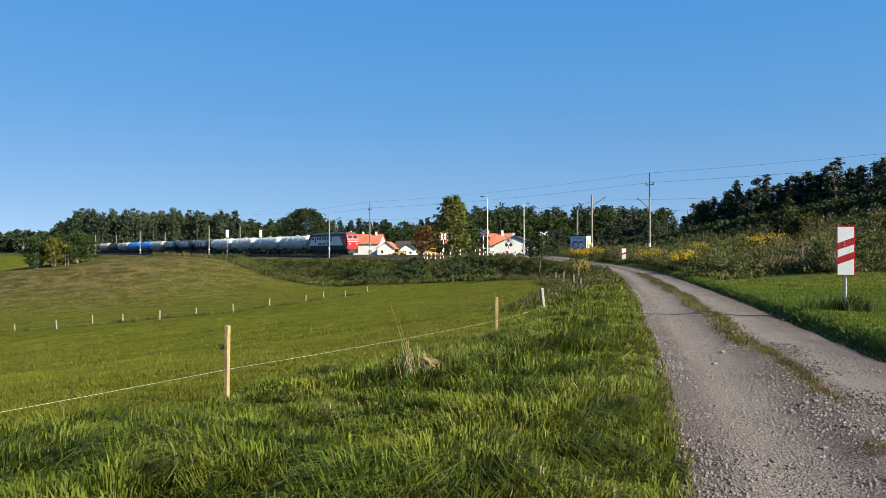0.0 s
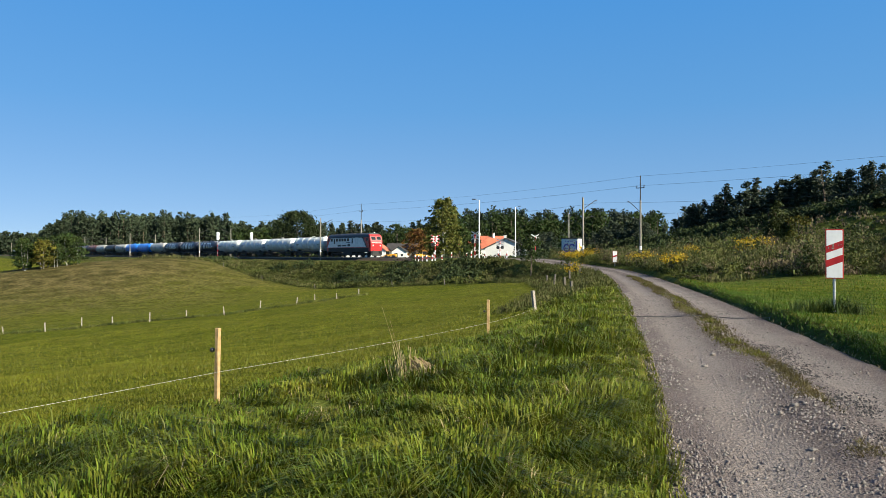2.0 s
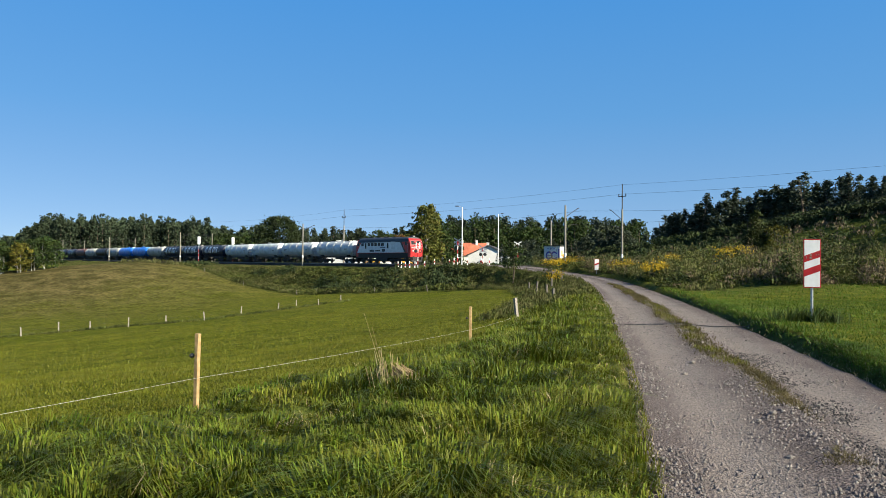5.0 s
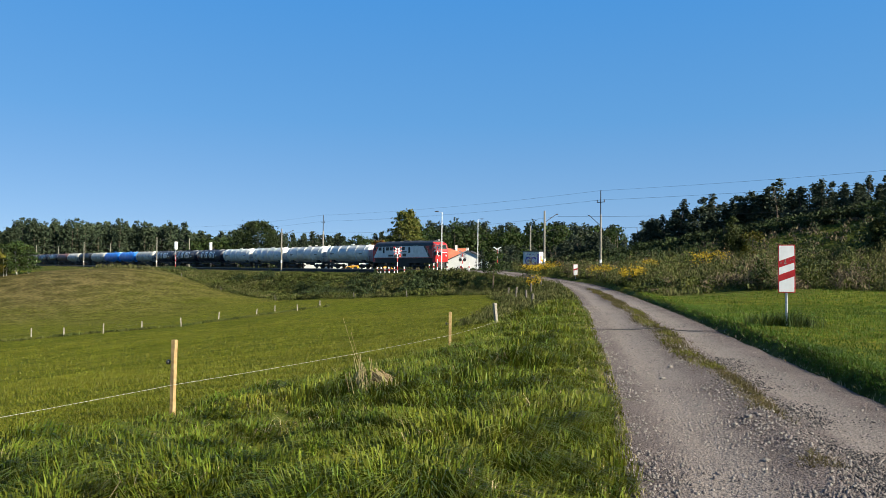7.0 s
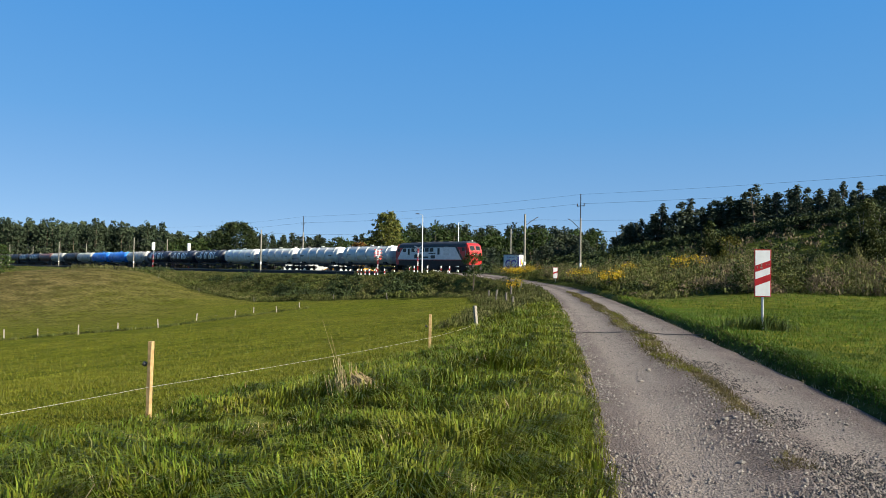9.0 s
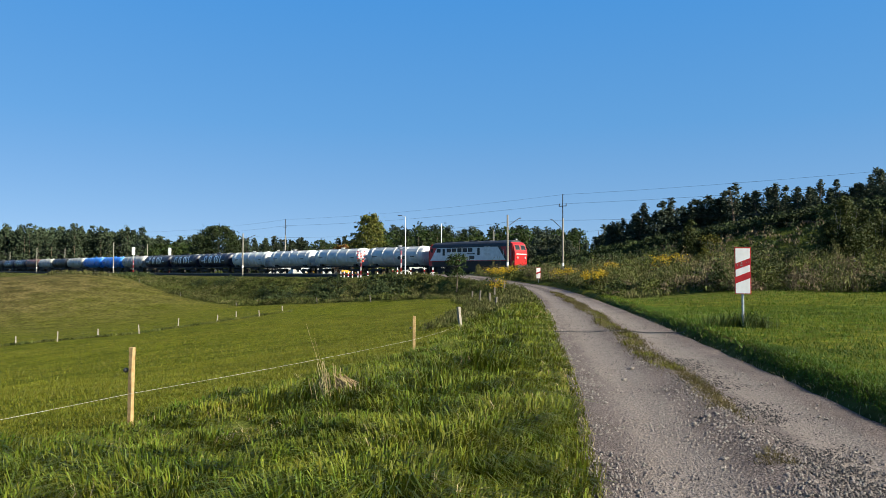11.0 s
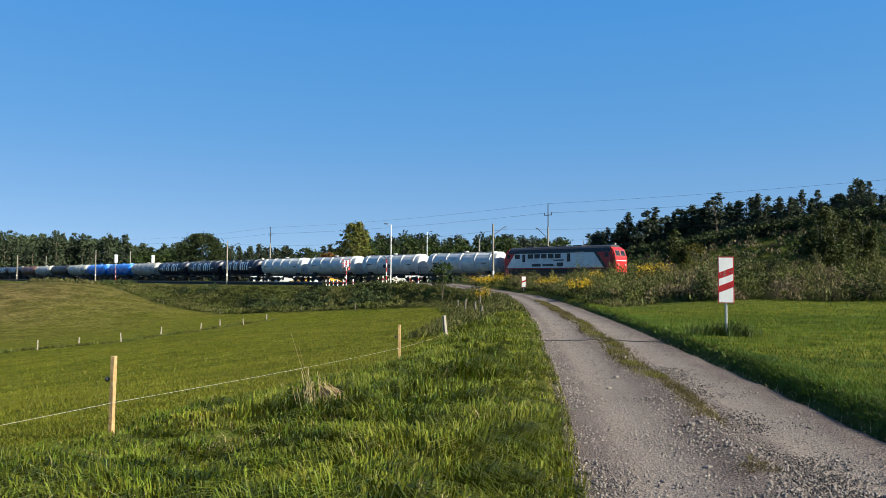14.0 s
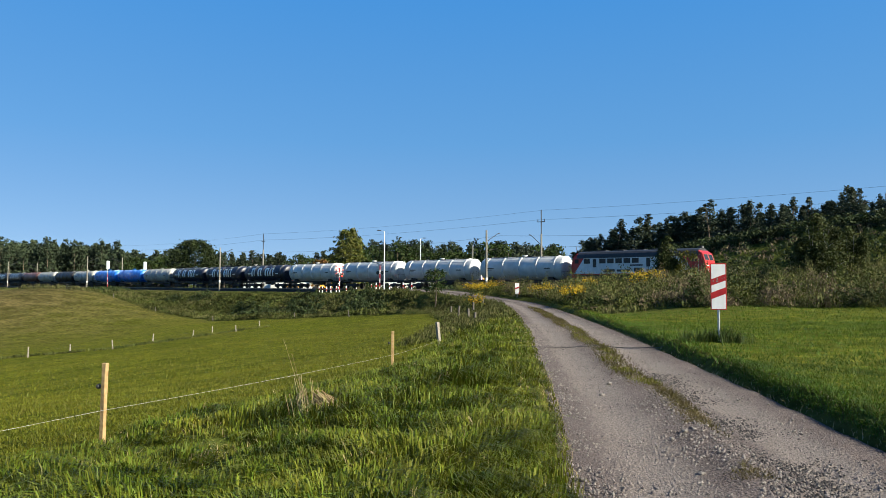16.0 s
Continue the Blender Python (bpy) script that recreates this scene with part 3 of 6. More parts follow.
def loco_section(bm, prof, x0, x1, k0=0.0, k1=0.0):
    """The outline prof (y, z) drawn out from x0 to x1, its ends slanted by k per metre of height."""
    ra = [bm.verts.new((x0 + k0 * z, y, z)) for y, z in prof]
    rb = [bm.verts.new((x1 + k1 * z, y, z)) for y, z in prof]
    n = len(prof)
    for i in range(n):
        bm.faces.new((ra[i], ra[(i + 1) % n], rb[(i + 1) % n], rb[i]))
    bm.faces.new(ra)
    bm.faces.new(rb[::-1])


def locomotive():
    """A six-axle diesel locomotive, its front at x = 0."""
    top = empty("locomotive")
    w = 1.475
    wall = [(-w, 1.45), (-w, 3.36), (-w + 0.05, 3.5), (w - 0.05, 3.5), (w, 3.36), (w, 1.45)]
    roof = [(-w - 0.02, 3.34), (-w + 0.03, 3.70), (-w + 0.14, 3.98), (-1.05, 4.25), (-0.6, 4.42), (0, 4.48), (0.6, 4.42), (1.05, 4.25), (w - 0.14, 3.98), (w - 0.03, 3.70), (w + 0.02, 3.34)]
    bm = bmesh.new()
    loco_section(bm, wall, -17.86, -0.84, 0.73, -0.73)
    body = part("body_side", bm, M_LOCOWHITE, top, "pale grey body with slanted ends to its colour")
    for x0, x1, k0, k1, nm in ((-0.37, -0.72, -0.73, -0.0, "front_cab"), (-16.86, -17.87, 0.0, 0.73, "rear_cab")):
        bm = bmesh.new()
        loco_section(bm, wall, x0, x1, k0, k1)
        part(nm, bm, M_RED, top, "bright red cab")
    bm = bmesh.new()
    loco_section(bm, wall, -0.835, -0.375, -0.73, -0.73)
    part("slanted_band", bm, M_BLACK, top, "black slanted band before the red cab")
    # the blunt nose, raked back at the windscreens
    for sgn, x0, nm in ((1, -0.73, "nose"), (-1, -16.87, "rear_nose")):
        bm = bmesh.new()
        pts = [(0.0, 1.05), (0.38, 1.10), (0.44, 2.45), (0.36, 2.75), (0.08, 3.70), (-0.40, 4.12), (-0.40, 1.05)]
        ra = [bm.verts.new((x0 + sgn * a, -w + 0.10, z)) for a, z in pts]
        rb = [bm.verts.new((x0 + sgn * a, w - 0.10, z)) for a, z in pts]
        n = len(pts)
        for i in range(n):
            bm.faces.new((ra[i], ra[(i + 1) % n], rb[(i + 1) % n], rb[i]))
        bm.faces.new(ra)
        bm.faces.new(rb[::-1])
        bevelled(bm, 0.05, 2)
        nose = part(nm, bm, M_RED, top, "bright red nose")
        for y in (-0.62, 0.62):
            bm = bmesh.new()
            v = [bm.verts.new((x0 + sgn * (a + 0.012), y + b, z)) for a, b, z in ((0.335, -0.48, 2.86), (0.335, 0.48, 2.86), (0.135, 0.45, 3.52), (0.135, -0.45, 3.52))]
            bm.faces.new(v)
            g = bmesh.ops.extrude_face_region(bm, geom=bm.faces[:])
            bmesh.ops.translate(bm, vec=(sgn * 0.012, 0, 0.003), verts=[e for e in g["geom"] if isinstance(e, bmesh.types.BMVert)])
            part("windscreen", bm, M_GLASS, nose)
            bm = bmesh.new()
            for (y0, z0, y1, z1) in ((-0.5, 2.84, 0.5, 2.84), (-0.47, 3.54, 0.47, 3.54), (-0.5, 2.84, -0.47, 3.54), (0.5, 2.84, 0.47, 3.54)):
                f0, f1 = 0.345 - (z0 - 2.84) * 0.3, 0.345 - (z1 - 2.84) * 0.3
                rod(bm, (x0 + sgn * (f0 + 0.01), y + y0, z0), (x0 + sgn * (f1 + 0.01), y + y1, z1), 0.018, seg=6)
            part("screen_frame", bm, M_CONCRETE, nose)
            bm = bmesh.new()
            rod(bm, (x0 + sgn * 0.42, y * 1.35, 1.75), (x0 + sgn * 0.52, y * 1.35, 1.75), 0.16, seg=14)
            part("headlamp", bm, M_STEEL, nose)
            bm = bmesh.new()
            rod(bm, (x0 + sgn * 0.40, y * 1.40, 1.06), (x0 + sgn * 0.62, y * 1.40, 1.06), 0.10, seg=10)
            rod(bm, (x0 + sgn * 0.62, y * 1.40, 1.06), (x0 + sgn * 0.71, y * 1.40, 1.06), 0.24, seg=16)
            part("buffer", bm, M_DARKSTEEL, nose)
        bm = bmesh.new()
        box(bm, x0 + sgn * 0.44 - 0.01, x0 + sgn * 0.44 + 0.01, -1.15, 1.15, 2.20, 2.30)
        part("nose_band", bm, M_WHITE, nose)
        bm = bmesh.new()
        box(bm, x0 + sgn * 0.30 - 0.12, x0 + sgn * 0.30 + 0.12, -1.3, 1.3, 0.42, 1.08)
        box(bm, x0 + sgn * 0.44 - 0.03, x0 + sgn * 0.44 + 0.03, -1.1, 1.1, 0.28, 0.60)
        part("buffer_beam", bevelled(bm, 0.03), M_DARKSTEEL, top)
    bm = bmesh.new()
    loco_section(bm, roof, -16.45, -0.62, 0.0, -0.12)
    roof_ob = part("roof", bm, M_ROOFBLACK, top, "sooty black rounded roof", smooth=False)
    bm = bmesh.new()
    for x in (-13.6, -11.2, -8.6, -6.2):
        box(bm, x - 0.7, x + 0.7, -0.55, 0.55, 4.38, 4.55)
    bevelled(bm, 0.04)
    part("roof_hatch", bm, M_ROOFBLACK, roof_ob)
    bm = bmesh.new()
    rod(bm, (-9.6, 0, 4.4), (-9.6, 0, 4.66), 0.28, seg=14)
    part("exhaust_stack", bevelled(bm, 0.02), M_BLACK, roof_ob)
    bm = bmesh.new()
    box(bm, -1.5, -1.12, -0.30, 0.30, 4.36, 4.68)
    part("lamp_housing", bevelled(bm, 0.02), M_BLACK, roof_ob)
    bm = bmesh.new()
    rod(bm, (-1.12, 0, 4.54), (-1.06, 0, 4.54), 0.11, seg=12)
    part("roof_headlight", bm, M_STEEL, roof_ob)
    # side windows, doors, louvres
    for side in (-1, 1):
        for i in range(7):
            x = -15.0 + i * 1.08
            if i == 1:
                continue
            bm = bmesh.new()
            y = side * (w + 0.012)
            box(bm, x - 0.43, x + 0.43, min(y, y - side * 0.03), max(y, y - side * 0.03), 2.66, 3.26)
            bevelled(bm, 0.01)
            part("side_window", bm, M_GLASS, body)
        for x in (-13.92, -6.9):
            bm = bmesh.new()
            y = side * (w + 0.012)
            box(bm, x - 0.24, x + 0.24, min(y, y - side * 0.03), max(y, y - side * 0.03), 2.2, 3.24)
            part("door_window", bm, M_GLASS, body)
        y = side * (w + 0.010)
        for x0, x1, z0, z1 in ((-12.6, -11.2, 1.62, 1.95), (-10.9, -9.2, 1.66, 1.92), (-8.7, -7.7, 1.62, 2.1), (-9.2, -7.6, 2.32, 2.48)):
            bm = bmesh.new()
            box(bm, x0, x1, min(y, y - side * 0.02), max(y, y - side * 0.02), z0, z1)
            part("owner_mark", bm, M_BLACK, body)
        bm = bmesh.new()
        for x in (-5.6, -4.9):
            for i in range(7):
                box(bm, x - 0.26, x + 0.26, side * w - 0.015, side * w + 0.02, 2.15 + i * 0.2, 2.24 + i * 0.2)
        part("louvres", bm, M_STEEL, body)
        for x in (-1.5, -16.45):
            bm = bmesh.new()
            box(bm, x - 0.28, x + 0.28, side * w - 0.015, side * w + 0.012, 2.7, 3.26)
            part("cab_window", bm, M_GLASS, top)
        for x in (-1.0, -2.2):
            bm = bmesh.new()
            rod(bm, (x, side * (w + 0.06), 1.5), (x, side * (w + 0.06), 2.9), 0.02, seg=5)
            part("handrail", bm, M_STEEL, top)
    bm = bmesh.new()
    box(bm, -17.0, -0.6, -1.44, 1.44, 1.36, 1.46)
    part("frame_sill", bm, M_RED, top, "red sill below the body")
    bm = bmesh.new()
    box(bm, -16.9, -0.7, -1.36, 1.36, 1.0, 1.37)
    part("frame", bm, M_DARKSTEEL, top)
    bm = bmesh.new()
    box(bm, -10.6, -7.0, -1.35, 1.35, 0.35, 1.08)
    bevelled(bm, 0.12, 2)
    part("fuel_tank", bm, M_DARKSTEEL, top)
    for x in (-4.4, -13.2):
        bogie(x, 2.1, 0.525, top, 3)
        for k in (-2.1, 0, 2.1):
            wheelset(x + k, 0.525, top)
    # the body sits high over a deep black frame, and stops short of the buffers
    for ob in top.children_recursive:
        kind = ob.name.split(".")[0]
        if ob.type == "MESH" and kind not in ("wheelset", "bogie"):
            for v in ob.data.vertices:
                v.co.x = -0.42 + 0.965 * v.co.x
                if kind in ("fuel_tank", "buffer"):
                    continue
                v.co.y *= 0.96
                v.co.z = float(np.interp(v.co.z, (0.0, 1.0, 1.36, 1.45, 2.75, 3.36, 4.48, 4.7), (0.0, 1.0, 1.83, 1.93, 3.20, 3.76, 4.62, 4.84)))
    return tagged(top, "red and pale grey diesel locomotive with black roof", "locomotive")


def set_on_track(ob, back):
    ob["back"] = back
    MOVERS.append((ob, back))
    x, y = along(NOSE0 - back)
    ob.matrix_basis = pose(x, y, float(rail_z(NOSE0 - back - 7)), 0, 0, TRAIN_ANGLE)


def train():
    loco = locomotive()
    set_on_track(loco, 0.0)
    kinds = {
        "w": (M_TANKWHITE, "off-white tank wagon with hoops on black bogies", False),
        "g": (M_TANKGREY, "grimy white tank wagon on black bogies", False),
        "d": (M_TANKDARK, "dark blue tank wagon with a white owner's mark", True),
        "k": (M_TANKBLACK, "black tank wagon with dull grime", False),
        "b": (M_TANKBLUE, "bright blue tank wagon on black bogies", False),
        "r": (M_TANKBROWN, "red-brown tank wagon on black bogies", False),
    }
    made = {}
    for i, k in enumerate("wwwwdddgbbgkgrddkkdkkkdkdkkw"):
        if k in made:
            ob = copy_thing(made[k], Matrix())
            for c in ob.children:
                if c.name.startswith("wheelset"):
                    WHEELS.append((c, c.location.x, 0.46))
        else:
            ob = made[k] = tank_wagon(*kinds[k])
        set_on_track(ob, LOCO + i * PITCH)


train()

# ---- fences, signs, poles, the crossing, houses ----


def gz(x, y):
    return float(ground_z(x, y, False))


def beyond(az, q):
    """The place seen at the bearing az (degrees) that lies q metres on this side of the railway."""
    s = -(TRACK - q) * math.tan(AZ - radians(az))
    return along(s, q)


def wire(name, pts, r, material, sag=0.0, steps=14):
    """A hanging wire through the points."""
    cu = bpy.data.curves.new(name, "CURVE")
    cu.dimensions, cu.bevel_depth, cu.bevel_resolution = "3D", r, 1
    sp = cu.splines.new("POLY")
    out = []
    for a, b in zip(pts, pts[1:]):
        for i in range(steps):
            t = i / steps
            p = Vector(a).lerp(Vector(b), t)
            p.z -= sag * 4 * t * (1 - t)
            out.append(p)
    out.append(Vector(pts[-1]))
    sp.points.add(len(out) - 1)
    for pt, p in zip(sp.points, out):
        pt.co = (*p, 1)
    cu.materials.append(material)
    return new(name, cu)


def stake(x, y, height, w, material, label, lean=(0, 0), insulator=False, name="fence_post", turn=20, group="posts of the pasture fence"):
    top = empty(name)
    bm = bmesh.new()
    box(bm, -w / 2, w / 2, -w / 2, w / 2, -0.4, height)
    bmesh.ops.subdivide_edges(bm, edges=[e for e in bm.edges if abs(e.verts[0].co.z - e.verts[1].co.z) > 0.3], cuts=4)
    for v in bm.verts:
        v.co.x += random.uniform(-0.004, 0.004)
        v.co.y += random.uniform(-0.004, 0.004)
    bevelled(bm, 0.005)
    part("stake", bm, material, top)
    if insulator:
        bm = bmesh.new()
        rod(bm, (-w / 2, 0, height - 0.30), (-w / 2 - 0.05, 0, height - 0.30), 0.008)
        bmesh.ops.create_uvsphere(bm, u_segments=10, v_segments=8, radius=0.033, matrix=Matrix.Translation((-w / 2 - 0.06, 0, height - 0.30)))
        part("insulator", bm, M_BLACK, top, "black plastic insulator")
    top.matrix_basis = pose(x, y, gz(x, y), lean[0], lean[1], turn)
    return tagged(top, label, "fence post", group)


def near_fence():
    stake(-2.95, 9.55, 1.03, 0.06, M_TIMBER, "new pale softwood fence post with a black insulator", (0, 1), True, turn=-22)
    stake(1.38, 18.0, 0.99, 0.065, M_TIMBER, "sawn softwood fence post with a black insulator", (0, 0), True, turn=-10)
    stake(4.40, 30.6, 1.02, 0.13, M_OLDWOOD, "stout pale old fence post, leaning", (0, -7), turn=30)
    stake(-7.6, 3.6, 1.0, 0.07, M_TIMBER, "sawn softwood fence post in the grass")
    for x, y, h in ((8.4, 43.0, 0.75), (9.7, 52.0, 0.95), (9.9, 58.0, 1.1), (11.6, 60.0, 1.0), (10.6, 66.0, 0.9), (13.2, 63.5, 0.9)):
        stake(x, y, h, 0.12, M_GREYWOOD, "grey weathered fence post among weeds", (random.uniform(-5, 5), random.uniform(-5, 5)))
    pts = [(-7.55, 3.6, gz(-7.6, 3.6) + 0.5), (-2.93, 9.50, gz(-2.95, 9.55) + 0.44), (1.40, 17.95, gz(1.38, 18) + 0.40), (4.35, 30.5, gz(4.4, 30.6) + 0.22)]
    tagged(wire("fence_tape", pts, 0.0022, M_ROPE, 0.03), "white electric fence tape strung between the posts", "fence tape")


def far_fence():
    spots = ((-40.1, 65.7), (-35.6, 64.6), (-33.0, 66.0), (-29.5, 64.6), (-25.7, 63.6), (-23.6, 67.0), (-19.9, 66.6), (-18.0, 72.6), (-15.6, 79.6), (-13.8, 81.0), (-11.3, 81.3), (-9.0, 83.5), (-45.5, 66.5), (-51, 67.5))
    for i, (x, y) in enumerate(spots):
        stake(x, y, 0.72 + 0.22 * ((i * 7) % 5) / 4, 0.10, M_OLDWOOD, "pale weathered post of the lower pasture fence", (random.uniform(-6, 6), random.uniform(-6, 6)), group="posts of the lower fence")
    pts = [(x, y, gz(x, y) + 0.5) for x, y in (spots[13], spots[12], *spots[:12])]
    tagged(wire("fence_wire", pts, 0.003, M_GREYWOOD, 0.03, 6), "thin wire of the lower pasture fence", "fence wire")
    for x in (-30.0, -24.5, -17.0, -14.2, -6.0, 1.5, 5.0):
        az = math.degrees(math.atan2(x, 100))
        bx, by = beyond(az, 16.5 + 1.2 * math.sin(x))
        stake(bx, by, 0.85, 0.09, M_GREYWOOD, "grey post at the foot of the railway bank", (random.uniform(-8, 8), random.uniform(-8, 8)), group="posts along the railway bank")


def plate_sign(x, y, base, w, h, stripes, turn, label, stickers=False):
    """A white countdown board with a red rim and slanting red stripes, on a steel post."""
    top = empty("countdown_board")
    bm = bmesh.new()
    box(bm, -w / 2, w / 2, 0.0, 0.012, base, base + h)
    bevelled(bm, 0.004)
    plate = part("plate", bm, M_RED, top, "red rimmed metal plate")
    bm = bmesh.new()
    e = 0.022
    box(bm, -w / 2 + e, w / 2 - e, -0.003, 0.004, base + e, base + h - e)
    part("face", bm, M_WHITE, plate, "white face")
    for l0, l1, r0, r1 in stripes:
        bm = bmesh.new()
        z = [base + h * (1 - k) for k in (l0, l1, r1, r0)]
        xs = (-w / 2 + 0.004, -w / 2 + 0.004, w / 2 - 0.004, w / 2 - 0.004)
        fr = [bm.verts.new((a, -0.007, b)) for a, b in zip(xs, z)]
        bk = [bm.verts.new((a, -0.001, b)) for a, b in zip(xs, z)]
        bm.faces.new(fr)
        for i in range(4):
            bm.faces.new((fr[i], bk[i], bk[(i + 1) % 4], fr[(i + 1) % 4]))
        part("stripe", bm, M_RED, plate)
    if stickers:
        for a, b, c, d in ((-0.14, 0.60, 0.020, 0.05), (-0.06, 0.60, 0.055, 0.035), (-0.045, 0.645, 0.03, 0.06), (0.08, 0.665, 0.02, 0.03), (0.13, 0.68, 0.025, 0.02)):
            bm = bmesh.new()
            box(bm, a, a + c, -0.010, -0.006, base + h * b, base + h * b + d)
            part("sticker", bm, M_CONCRETE, plate)
    bm = bmesh.new()
    rod(bm, (0, 0.045, -0.5), (0, 0.045, base + h * 0.9), 0.031, seg=14)
    part("post", bm, M_STEEL, top, "galvanised tube")
    for z in (base + 0.2, base + h - 0.25):
        bm = bmesh.new()
        box(bm, -0.05, 0.05, 0.008, 0.085, z - 0.015, z + 0.015)
        part("clamp", bm, M_STEEL, top)
    top.matrix_basis = pose(x, y, gz(x, y), 0, 0, turn)
    return tagged(top, label, "road sign", "countdown boards before the crossing")


def mast(s, q, height, thick=0.16, stay=True, extra=0.0, reach=2.4):
    """A concrete catenary mast with its slanting bracket towards the track."""
    top = empty("catenary_mast")
    x, y = along(s, q)
    base = gz(x, y) - 0.3
    zt = RAIL + height - base
    bm = bmesh.new()
    rod(bm, (0, 0, 0), (0, 0, zt), thick, thick * 0.72, seg=10)
    part("post", bm, M_CONCRETE, top, "grey concrete post")
    if stay:
        sg = 1 if q > 0 else -1
        bm = bmesh.new()
        rod(bm, (0, 0, zt - 1.5), (0, sg * reach, zt - 0.3), 0.045, seg=6)
        rod(bm, (0, 0, zt - 2.6), (0, sg * reach * 0.95, zt - 2.3), 0.025, seg=6)
        rod(bm, (0, sg * reach, zt - 0.3), (0, sg * reach * 1.12, zt - 0.28), 0.07, seg=6)
        part("bracket", bm, M_DARKSTEEL, top)
    bm = bmesh.new()
    rod(bm, (0, 0, 2.0), (0, 0, 2.45), thick * 1.02, seg=10)
    part("white_band", bm, M_WHITE, top)
    if extra:
        bm = bmesh.new()
        rod(bm, (0, 0, zt - 1.6), (0, 0, zt + extra), 0.075, 0.06, seg=8)
        for a in (-0.55, 0.55):
            rod(bm, (a, 0, zt + extra - 1.35), (a, 0, zt + extra - 1.0), 0.06, seg=6)
        rod(bm, (-0.6, 0, zt + extra - 1.35), (0.6, 0, zt + extra - 1.35), 0.05, seg=6)
        rod(bm, (0, 0, zt + extra), (0, 0, zt + extra + 0.25), 0.06, seg=6)
        part("line_extension", bm, M_DARKSTEEL, top, "dark steel extension with insulators")
    top.matrix_basis = pose(x, y, base, 0, 0, TRAIN_ANGLE)
    return tagged(top, "concrete catenary mast beside the railway", "mast", "catenary masts along the railway")


def masts():
    for i in range(-7, 2):
        mast(-58.0 + 67.5 * i, 3.3, 7.95)
        mast(-54.7 + 67.5 * i, -4.3, 7.75, extra=3.0 if i >= -1 else 0.0)
    # overhead line and the two power wires
    hi = [-54.7 + 67.5 * i for i in (-1, 0, 1, 2)]
    zt = RAIL + 7.75 + 3.0
    tagged(wire("power_line", [(*along(s, -4.3), zt + 0.2) for s in [hi[0] - 67.5, *hi]], 0.011, M_DARKSTEEL, 0.5), "upper wire of the power line", "power line")
    tagged(wire("power_line", [(*along(s, -4.3 - 0.0), zt - 1.05) for s in [hi[0] - 67.5, *hi]], 0.013, M_DARKSTEEL, 0.5), "lower wire of the power line", "power line")
    ss = [-58 + 67.5 * i for i in range(-7, 3)]
    tagged(wire("contact_wire", [(*along(s, 0.2), RAIL + 5.6) for s in ss], 0.012, M_DARKSTEEL, 0.05), "contact wire over the track", "overhead wire")
    tagged(wire("carrier_wire", [(*along(s, 0.3), RAIL + 7.4) for s in ss], 0.014, M_DARKSTEEL, 0.9), "sagging carrier wire over the track", "overhead wire")


def white_signal(s, q):
    """A tall white marker box on a striped pole beside the track."""
    top = empty("marker_signal")
    x, y = along(s, q)
    base = gz(x, y) - 0.2
    zt = RAIL + 6.4 - base
    bm = bmesh.new()
    rod(bm, (0, 0, 0), (0, 0, zt - 1.9), 0.075, seg=8)
    part("pole", bm, M_STEEL, top)
    for k in range(3):
        bm = bmesh.new()
        rod(bm, (0, 0, 0.9 + k * 1.2), (0, 0, 1.5 + k * 1.2), 0.08, seg=8)
        part("red_band", bm, M_RED, top)
    bm = bmesh.new()
    box(bm, -0.18, 0.18, -0.42, 0.42, zt - 1.95, zt)
    part("marker_box", bevelled(bm, 0.04), M_WHITE, top, "white box")
    top.matrix_basis = pose(x, y, base, 0, 0, TRAIN_ANGLE + 25)
    tagged(top, "white marker box on a red banded pole", "railway signal", "marker signals")


def street_lamp(x, y, ztop, arm):
    top = empty("street_lamp")
    base = gz(x, y) - 0.1
    h = ztop - base
    bm = bmesh.new()
    rod(bm, (0, 0, 0), (0, 0, h), 0.085, 0.05, seg=10)
    part("pole", bm, M_WHITE, top, "pale slender pole")
    bm = bmesh.new()
    rod(bm, (0, 0, h - 0.02), (arm * 0.9, 0, h + 0.12), 0.03, seg=6)
    part("arm", bm, M_STEEL, top)
    bm = bmesh.new()
    box(bm, min(arm * 0.7, arm * 1.5), max(arm * 0.7, arm * 1.5), -0.12, 0.12, h + 0.08, h + 0.2)
    part("lantern", bevelled(bm, 0.03), M_DARKSTEEL, top)
    top.matrix_basis = pose(x, y, base)
    tagged(top, "slender pale street lamp at the crossing", "street lamp", "street lamps at the crossing")


